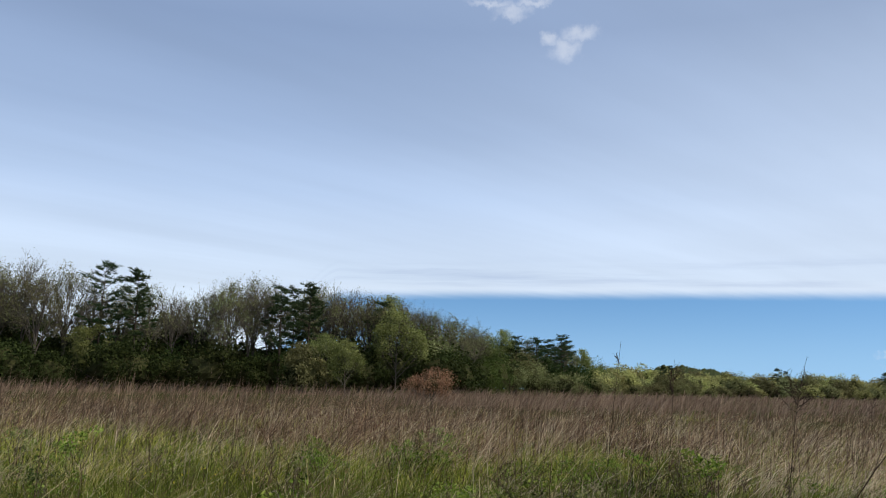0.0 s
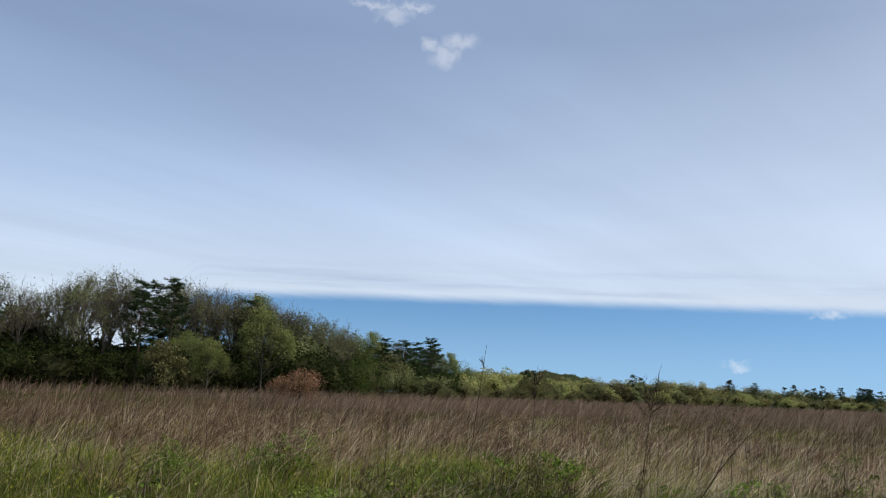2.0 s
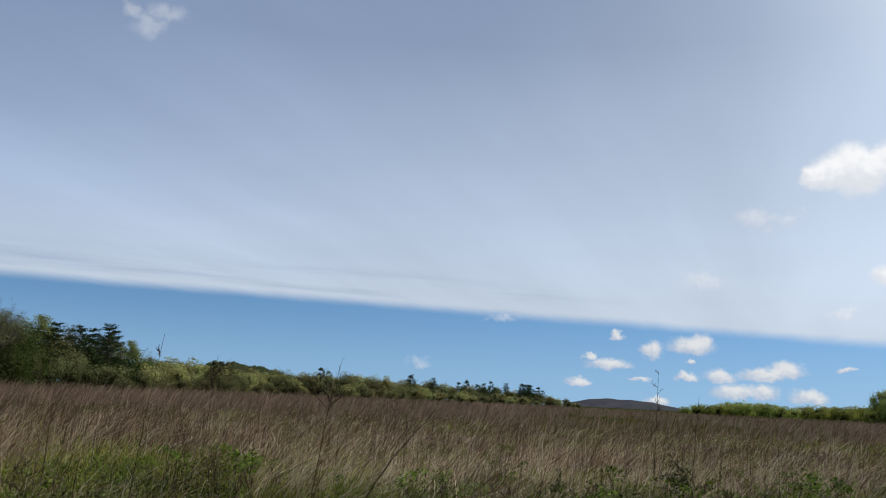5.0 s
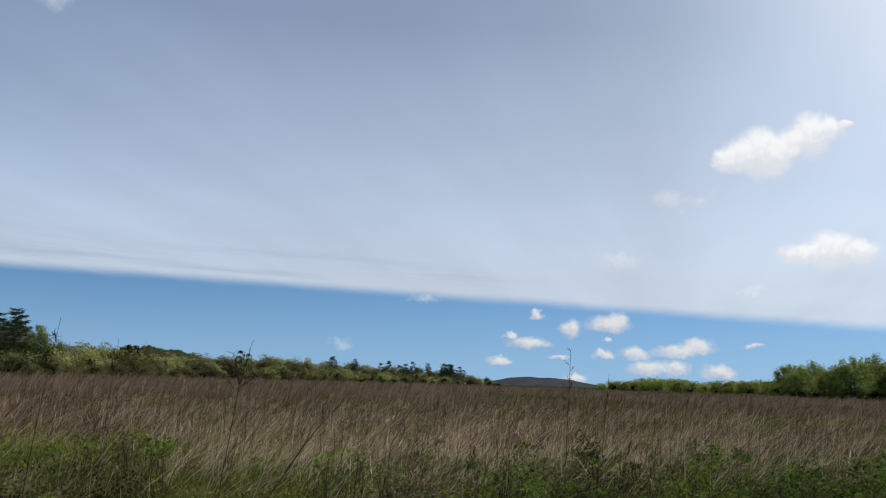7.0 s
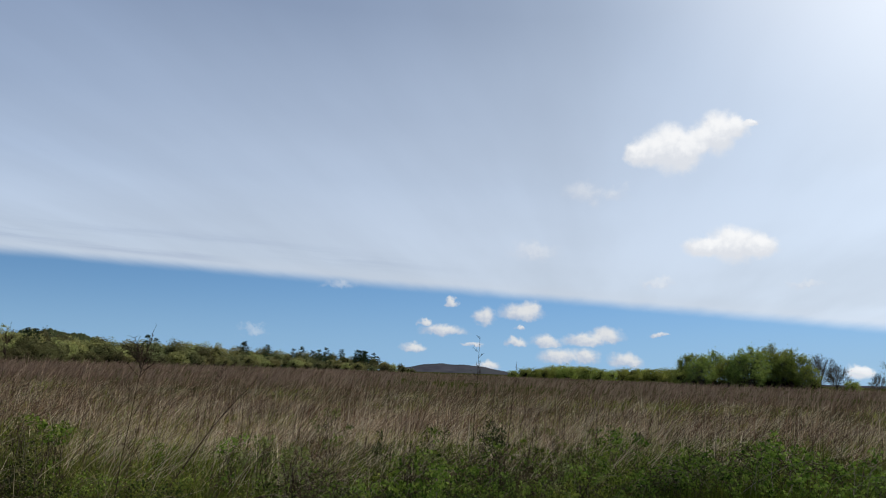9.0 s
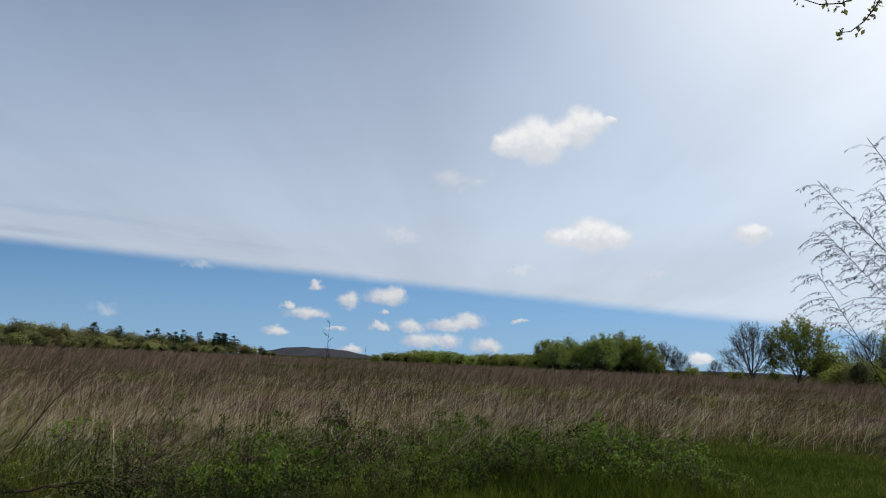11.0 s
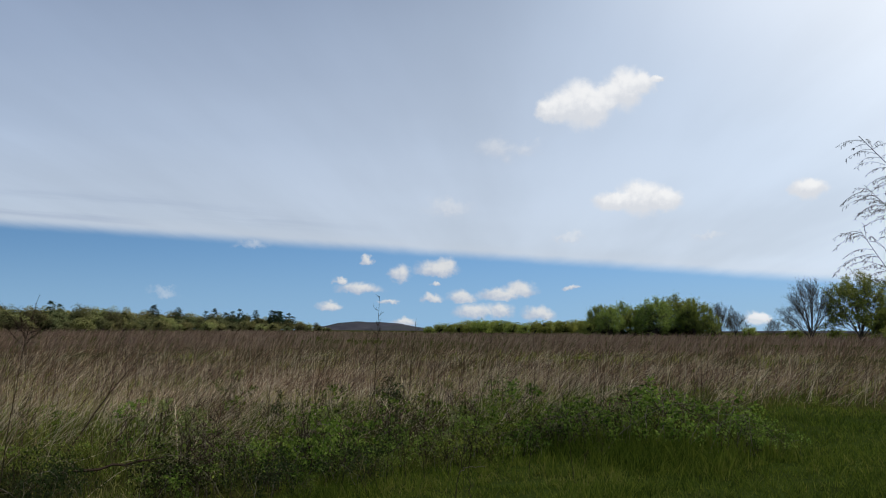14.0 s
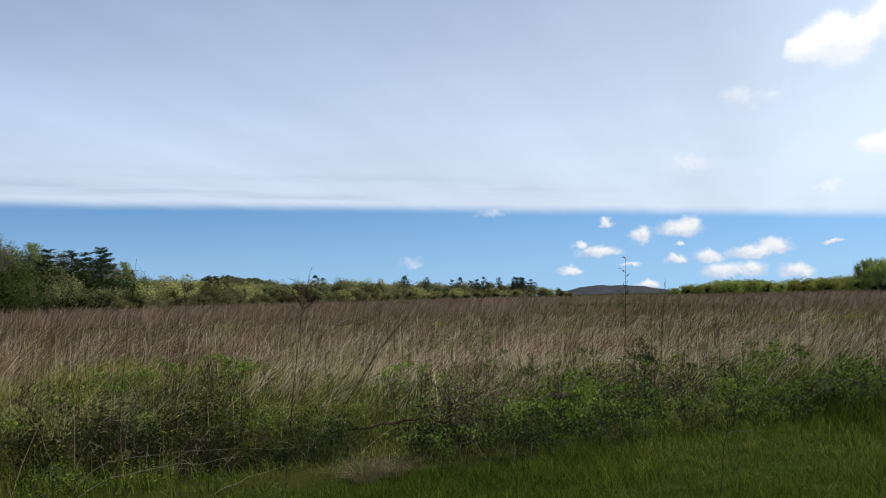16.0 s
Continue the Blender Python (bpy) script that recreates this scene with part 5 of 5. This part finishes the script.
verge_grass()
for x, y, h in ((3.9, 6.0, 0.2), (3.1, 6.1, 0.16), (5.2, 5.9, 0.22), (7.6, 5.7, 0.14), (2.3, 5.9, 0.14), (6.4, 6.0, 0.26)):
    brambles[int(rng.integers(4))].place(x, y, h, rng.uniform(0, 360), 0.5)
for k in range(30):
    x, y = rng.uniform(-7, 13), rng.uniform(7.5, 13.5)
    weeds[int(rng.integers(3))].place(x, y, rng.uniform(0.5, 0.95), rng.uniform(0, 360))
for az, d, h in ((-8.1, 14.4, 0.42), (-7.0, 13.8, 0.40), (-9.3, 13.6, 0.36), (-1.3, 15.0, 0.5), (-0.4, 14.6, 0.42), (-16.7, 13.4, 0.4), (-13.0, 14.6, 0.36), (10.2, 12.6, 0.5), (5.5, 13.2, 0.4), (15.0, 12.8, 0.45)):
    (weeds if h < 0.4 else brambles)[int(rng.integers(3))].place(*at(az, d), h, rng.uniform(0, 360), 0.8)
for az, d, h, s in ((43.6, 13.0, 0.95, 0.9), (44.7, 13.2, 0.85, 0.9), (36.9, 11.6, 0.85, 0.5), (29.5, 12.5, 0.6, 0.7), (-1.6, 16.2, 0.82, 0.5), (60.0, 14.2, 0.7, 0.9), (49.5, 12.0, 0.65, 0.7), (-24.2, 11.2, 0.78, 0.8), (33.5, 8.6, 0.5, 0.7)):
    roses[int(rng.integers(2))].place(*at(az, d, (0.02, -0.5)), h, rng.uniform(0, 360), s)


# ---- dead stalks that stand above the grass ----
def stalk_shapes(seed, h, branches, reach, lean=0.1, fork=0.72, thick=1.0):
    """A thin dead stem with a forked head."""
    rng = np.random.default_rng(seed)
    stem, head = Shape(), Shape()
    u = np.linspace(0, 1, 7)
    p = np.stack([lean * h * u ** 1.3 + rng.normal(0, 0.006, 7), rng.normal(0, 0.006, 7), h * u - 0.03], 1)
    stem.tube(p, np.linspace(0.005, 0.0016, 7) * thick, 5)
    for k in range(branches):
        q = rng.uniform(fork, 0.99)
        c = np.array([np.interp(q, u, p[:, 0]), np.interp(q, u, p[:, 1]), np.interp(q, u, p[:, 2])])
        a = rng.uniform(0, 6.28)
        b = limb(c, (math.cos(a), math.sin(a), 0.9), reach * rng.uniform(0.5, 1.1) * (1.0 if q < 0.94 else 0.6), rng, 0.3, 0.1, 5)
        head.tube(b, np.linspace(0.0032, 0.0018, 5), 3)
        for j in range(8):
            f = limb(b[1 + j % 4], rng.normal(size=3) * 0.6 + (b[-1] - b[0]) / reach, reach * rng.uniform(0.15, 0.4), rng, 0.3, 0.1, 3)
            head.tube(f, [0.0022, 0.0018, 0.0014], 3)
            head.leaves(f[-1:] + rng.normal(0, 0.005, (2, 3)), 0.007, rng)
    return stem, head


def stalk_kind(label, shapes):
    root = thing("dead_weed_stalk", label, "weed stalk", "dead stalks above the grass")
    part("stem", shapes[0], CANE, root)
    tagged(part("seed_head", shapes[1], CANE, root), kind="stuff")
    return root


EYE_LATE = (0.02, -0.6)
forked = [Stand(stalk_kind("tall dead stem with a forked bare head above the grass", stalk_shapes(400 + k, 2.0, (5, 14, 9)[k], (0.08, 0.26, 0.2)[k], 0.04 + 0.07 * k, (0.9, 0.86, 0.75)[k], (0.5, 1.1, 0.9)[k])), 2.0) for k in range(3)]
plain = [Stand(stalk_kind("slender dead stem with short upright side twigs", stalk_shapes(420 + k, 2.0, 9, 0.12, 0.03 + 0.05 * k, 0.5, 1.4)), 2.0) for k in range(2)]
plain[0].place(*at(42.75, 15.0, EYE_LATE), 2.24, -43)
plain[1].place(*at(45.0, 15.5, EYE_LATE), 1.85, -45)
sapling = Stand(stalk_kind("thin dead stem leaning above the grass", stalk_shapes(430, 1.95, 1, 0.06, 0.08, 0.72, 0.55)), 1.95)
sapling.place(*at(8.5, 4.6, EYE_LATE), 1.86, -10)
forked[0].place(*at(12.7, 5.0, EYE_LATE), 1.79, -14, 1.0)
forked[1].place(*at(19.7, 7.2, EYE_LATE), 1.74, -20)
twiggy = [Stand(stalk_kind("short brown dead weed with thin branching twigs", stalk_shapes(440 + k, 1.0, 7, 0.22, 0.05 + 0.06 * k, 0.3, 0.8)), 1.0) for k in range(4)]
for k in range(64):
    az = rng.uniform(2, 66)
    twiggy[k % 4].place(*at(az, rng.uniform(7.4, 10.5) * (1.0 if az < 40 else 1.0 + (az - 40) / 90), EYE_LATE), rng.uniform(0.45, 1.0), rng.uniform(0, 360), rng.uniform(0.7, 1.2))
for az, d, h in ((4.5, 16, 1.75), (9.2, 18, 1.7), (-13.5, 19, 1.55), (15.4, 15.5, 1.7), (-24, 17, 1.5), (1.5, 21, 1.6), (26.5, 17, 1.6), (33.2, 20, 1.55), (19.2, 19, 1.7), (52.0, 18, 1.5), (-6.0, 18, 1.55), (38.5, 16, 1.45)):
    forked[int(rng.integers(3))].place(*at(az, d), h, rng.uniform(-60, 60), rng.uniform(0.8, 1.1))


def lying_branch(name, label, points, radius, material, twigs, seed):
    """A stick through a few bends, thinning to its end, with side twigs."""
    r = np.random.default_rng(seed)
    path = np.array(points, float)
    t = np.linspace(0, 1, 12)
    src = np.linspace(0, 1, len(path))
    p = np.stack([np.interp(t, src, path[:, i]) for i in range(3)], 1) + r.normal(0, 0.008, (12, 3))
    root = thing(name, label, "branch")
    s = Shape()
    s.tube(p, np.linspace(radius, radius * 0.35, 12), 5)
    part("stick", s, material, root)
    for k in range(twigs):
        s = Shape()
        q = p[int(r.integers(3, 11))]
        s.tube(limb(q, (p[-1] - p[0]) + r.normal(size=3) * 0.6, r.uniform(0.15, 0.4), r, 0.3, 0.0, 4), np.linspace(radius * 0.45, radius * 0.2, 4), 4)
        part("twig", s, material, root)


def ground_point(az, d, z, eye=EYE_LATE):
    x, y = at(az, d, eye)
    return x, y, z


lying_branch("leaning_stick", "dark dead stick leaning over the grass", [ground_point(23.3, 11.6, -0.02), ground_point(25.4, 11.9, 0.66), ground_point(28.3, 12.3, 1.42)], 0.011, CANE, 3, 1)
lying_branch("fallen_branch", "pale weathered branch lying across the brambles", [ground_point(4.5, 6.75, 0.0), ground_point(8.5, 6.85, 0.29), ground_point(12, 7.0, 0.31), ground_point(17.0, 7.2, 0.31)], 0.0034, PALE_WOOD, 2, 2)
lying_branch("fallen_branch", "pale weathered branch lying across the brambles", [ground_point(14.0, 6.2, 0.0), ground_point(15.3, 6.3, 0.25), ground_point(19.6, 6.6, 0.32)], 0.0034, PALE_WOOD, 0, 3)
lying_branch("fallen_branch", "thin pale twig lying along the brambles", [ground_point(6.0, 7.3, 0.0), ground_point(8.0, 7.3, 0.33), ground_point(14, 7.4, 0.36), ground_point(20.5, 7.5, 0.30)], 0.0028, PALE_WOOD, 0, 8)
lying_branch("fallen_branch", "dark dead branch lying in the brambles", [ground_point(24.0, 9.2, 0.18), ground_point(28.0, 9.5, 0.22), ground_point(31.5, 9.9, 0.24)], 0.016, CANE, 4, 4)
lying_branch("crooked_twig", "pale crooked twig caught in the grass", [ground_point(48.8, 8.0, 0.27), ground_point(49.4, 8.0, 0.34), ground_point(50.6, 8.0, 0.34)], 0.005, PALE_WOOD, 0, 5)
lying_branch("crooked_twig", "thin dark upright twig at the path's edge", [ground_point(48.5, 6.9, -0.02), ground_point(48.8, 6.95, 0.35), ground_point(49.4, 7.0, 0.68)], 0.005, CANE, 2, 6)
lying_branch("crooked_twig", "thin dark upright twig at the path's edge", [ground_point(49.6, 6.8, -0.02), ground_point(49.7, 6.85, 0.3), ground_point(49.5, 6.9, 0.52)], 0.0045, CANE, 1, 9)
lying_branch("broken_stub", "short broken dark stub with a pale split side", [ground_point(53.6, 12.6, -0.02), ground_point(53.75, 12.6, 0.43)], 0.03, CANE, 1, 7)


def tussock(seed, r, h, count):
    rng = np.random.default_rng(seed)
    s = Shape()
    a, u = rng.uniform(0, 6.28, count), r * 0.5 * np.sqrt(rng.uniform(0, 1, count))
    base = np.stack([u * np.cos(a), u * np.sin(a), np.full(count, -0.01)], 1)
    s.blades(base, h * rng.uniform(0.8, 1.6, count), a + rng.normal(0, 0.5, count), rng.uniform(0.4, 2.4, count), np.full(count, 0.0035), rng, 5, 0, None, 2.0)
    root = thing("dead_tussock", "brown tussock of dead grass beside the path", "grass tussock", "dead tussocks")
    part("tuft", s, TUSSOCK, root)
    return root


tufts = Stand(tussock(51, 0.34, 0.28, 520), 0.32)
for az, d, h in ((25.0, 7.4, 0.22), (26.8, 7.6, 0.20), (-12.0, 15.5, 0.4), (-18.5, 16.5, 0.42), (-3.5, 17.5, 0.4), (33.0, 11.6, 0.36), (40.0, 12.4, 0.36)):
    tufts.place(*at(az, d, EYE_LATE), h, rng.uniform(0, 360))


def wildflowers():
    rng = np.random.default_rng(61)
    s = Shape()
    az = np.concatenate([rng.uniform(-20, -12, 26), rng.uniform(-30, 16, 30), rng.uniform(2, 14, 14)])
    d = np.concatenate([rng.uniform(11.5, 12.6, 26), rng.uniform(11.5, 17, 30), rng.uniform(7.5, 10, 14)])
    for a, q in zip(az, d):
        x, y = at(a, q)
        z = rng.uniform(0.22, 0.42)
        s.tube([(x, y, -0.02), (x, y, z)], [0.003, 0.002], 3, 1)
        s.leaves(np.array([[x, y, z]] * 5) + rng.normal(0, 0.007, (5, 3)), 0.015, rng, 0)
    tagged(new("yellow_wildflowers", s.mesh("yellow_wildflowers", [PETAL, BRAMBLE])), "small yellow wildflowers dotted in the green grass", "flowers", kind="stuff")


wildflowers()


# ---- the tall feathery shrub at the path ----
EYE_RIGHT = (0.067, -0.688)
root_x, root_y = at(89.2, 4.7, EYE_RIGHT)
plume = thing("plume_shrub", "tall leafless shrub of dark wands with drooping seed plumes", "shrub")
plume.location = (root_x, root_y, 0)
STEM_ENDS = [(76.9, 14.9), (74.0, 12.45), (74.1, 9.4), (73.9, 6.6), (75.1, 3.3), (81.3, 12.6), (79.0, 13.9), (83.6, 11.0), (86.0, 12.0), (87.3, 9.8), (77.6, 11.6), (79.6, 9.2), (76.6, 8.0), (78.2, 5.6), (81.6, 8.0), (84.2, 7.2),
             (88.6, 11.5), (91.0, 10.5), (93.5, 12.0), (89.5, 6.0), (94.0, 7.5), (87.0, 4.0), (84.6, 3.0), (82.4, 4.6), (80.2, 2.0), (90.5, 2.0), (77.3, -2.2), (78.4, 0.2), (76.4, 1.6), (82.6, 10.2), (85.2, 9.6),
             (81.2, 11.6), (84.6, 12.0), (85.6, 10.4), (87.8, 11.0), (83.0, 9.0), (80.6, 10.8), (86.6, 7.8), (88.2, 8.4), (83.4, 5.6), (85.8, 5.0), (79.0, 3.6), (81.0, 5.8), (88.8, 9.6)]
rng = np.random.default_rng(77)
for az, el in STEM_ENDS:
    d = rng.uniform(4.0, 4.8)
    ex_, ey_ = at(az, d, EYE_RIGHT)
    end = np.array([ex_ - root_x, ey_ - root_y, 1.6 + d * math.tan(radians(el))])
    foot = np.array([rng.uniform(-0.35, 0.35), rng.uniform(-0.55, 0.45), -0.05])
    u = np.linspace(0, 1, 14)[:, None]
    ctrl = foot + (end - foot) * [0.36, 0.36, 0.57]
    path = foot * (1 - u) ** 2 + 2 * ctrl * u * (1 - u) + end * u ** 2 + rng.normal(0, 0.004, (14, 3))
    length = np.linalg.norm(end - foot)
    s = Shape()
    s.tube(path, np.linspace(0.0072, 0.0014, 14) * rng.uniform(0.6, 1.2), 6)
    stem = part("stem", s, CANE, plume, smooth=True)
    feather = Shape()
    left = np.array([-math.cos(radians(az)), math.sin(radians(az)), 0.0])
    for k in range(int((25 if el > 6 else 12) * length)):
        q = rng.uniform(0.60, 0.995) if el > 0 else rng.uniform(0.8, 0.995)
        p = np.array([np.interp(q, u[:, 0], path[:, i]) for i in range(3)])
        if el > 0 and p[2] < 1.78:
            continue
        reach = rng.uniform(0.14, 0.40) * (1.25 - 0.85 * (q - 0.5) / 0.5)
        way = left * rng.uniform(-0.15, 1.15) + rng.normal(size=3) * [0.3, 0.3, 0.14] + [0, 0, 0.33]
        way /= np.linalg.norm(way)
        t = np.linspace(0, 1, 6)[:, None]
        b = p + way * reach * t - np.array([0, 0, 1]) * reach * 0.5 * t ** 2.4
        feather.tube(b, np.linspace(0.0011, 0.0006, 6), 3)
        n = int(rng.integers(9, 18))
        tt = rng.uniform(0.25, 1.0, n)
        c = np.stack([np.interp(tt, t[:, 0], b[:, i]) for i in range(3)], 1)
        drop = rng.normal(size=(n, 3)) * 0.35 + way * 0.45 + [0, 0, -0.75]
        drop /= np.linalg.norm(drop, axis=1)[:, None]
        side = np.cross(drop, rng.normal(size=(n, 3)))
        side /= np.linalg.norm(side, axis=1)[:, None]
        ln = rng.uniform(0.010, 0.026, n)[:, None]
        half = side * rng.uniform(0.001, 0.0021, n)[:, None]
        v = np.stack([c, c + drop * ln * 0.5 - half, c + drop * ln, c + drop * ln * 0.5 + half], 1)
        o = np.arange(n)[:, None] * 4
        feather.add(v, np.concatenate([o + [0, 1, 2], o + [0, 2, 3]]))
    if feather.n:
        tagged(part("plume", feather, HUSK, stem, "drooping dark seed plume"), kind="stuff")

# ---- the maple whose branch hangs over the path ----
maple = thing("path_maple", "maple beside the path with a low branch in new leaf", "tree")
mx, my = at(106.0, 7.6, EYE_RIGHT)
maple.location = (mx, my, 0)


def over(az, el, d):
    x, y = at(az, d, EYE_RIGHT)
    return np.array([x - mx, y - my, 1.6 + d * math.tan(radians(el))])


s = Shape()
trunk_line = np.array([(0, 0, -0.1), (0.02, 0.02, 1.5), (-0.03, 0.05, 3.2), (0.02, 0.02, 5.0), (0.08, -0.02, 7.0)])
s.tube(trunk_line, [0.17, 0.14, 0.12, 0.09, 0.03], 9)
part("trunk", s, BARK, maple, smooth=True)
s = Shape()
s.tube(np.array([trunk_line[2], over(97, 30, 7.0), over(90, 31, 6.5), over(84, 29.5, 6.2), over(80, 26.5, 6.0)]), [0.05, 0.036, 0.024, 0.014, 0.008], 6)
bough = part("bough", s, BARK, maple, smooth=True)
LOOPS = ([(84, 29.5, 6.2), (80.4, 26.0, 6.0), (78.8, 24.0, 6.0), (77.9, 22.6, 6.0), (77.2, 21.8, 6.0), (76.4, 21.3, 6.0), (75.8, 21.3, 6.0)],
         [(84, 29.5, 6.2), (80.6, 26.6, 6.1), (78.2, 24.3, 6.05), (77.2, 23.4, 6.05), (75.9, 23.0, 6.05), (74.6, 23.1, 6.05), (73.2, 23.7, 6.05)])
for loop in LOOPS:
    line = np.array([over(*q) for q in loop])
    s = Shape()
    s.tube(line, np.linspace(0.008, 0.0032, len(line)), 5)
    part("twig", s, CANE, bough)
    r = np.random.default_rng(len(loop) + int(loop[-1][0]))
    for j in (2, 3, 4, 5, 6):
        s = Shape()
        c = line[j] + (line[j - 1] - line[j]) * r.uniform(0, 0.5)
        n = int(r.integers(5, 9))
        s.leaves(c + r.normal(0, 0.022, (n, 3)) - [0, 0, 0.02], 0.046, r, 0, 0.5, 0.6)
        tagged(part("leaf_cluster", s, LIME, bough), kind="stuff")

# a pattern that found no place is taken away
for stand in slope_trees + oaks + bares + maples + thickets + olive_shrubs + pines + spires + round_trees + field_trees + field_bare + hedge + brambles + weeds + roses + shade_brambles + mound + brush + forked + plain + twiggy:
    if not stand.used:
        for child in list(stand.root.children_recursive) + [stand.root]:
            bpy.data.objects.remove(child)
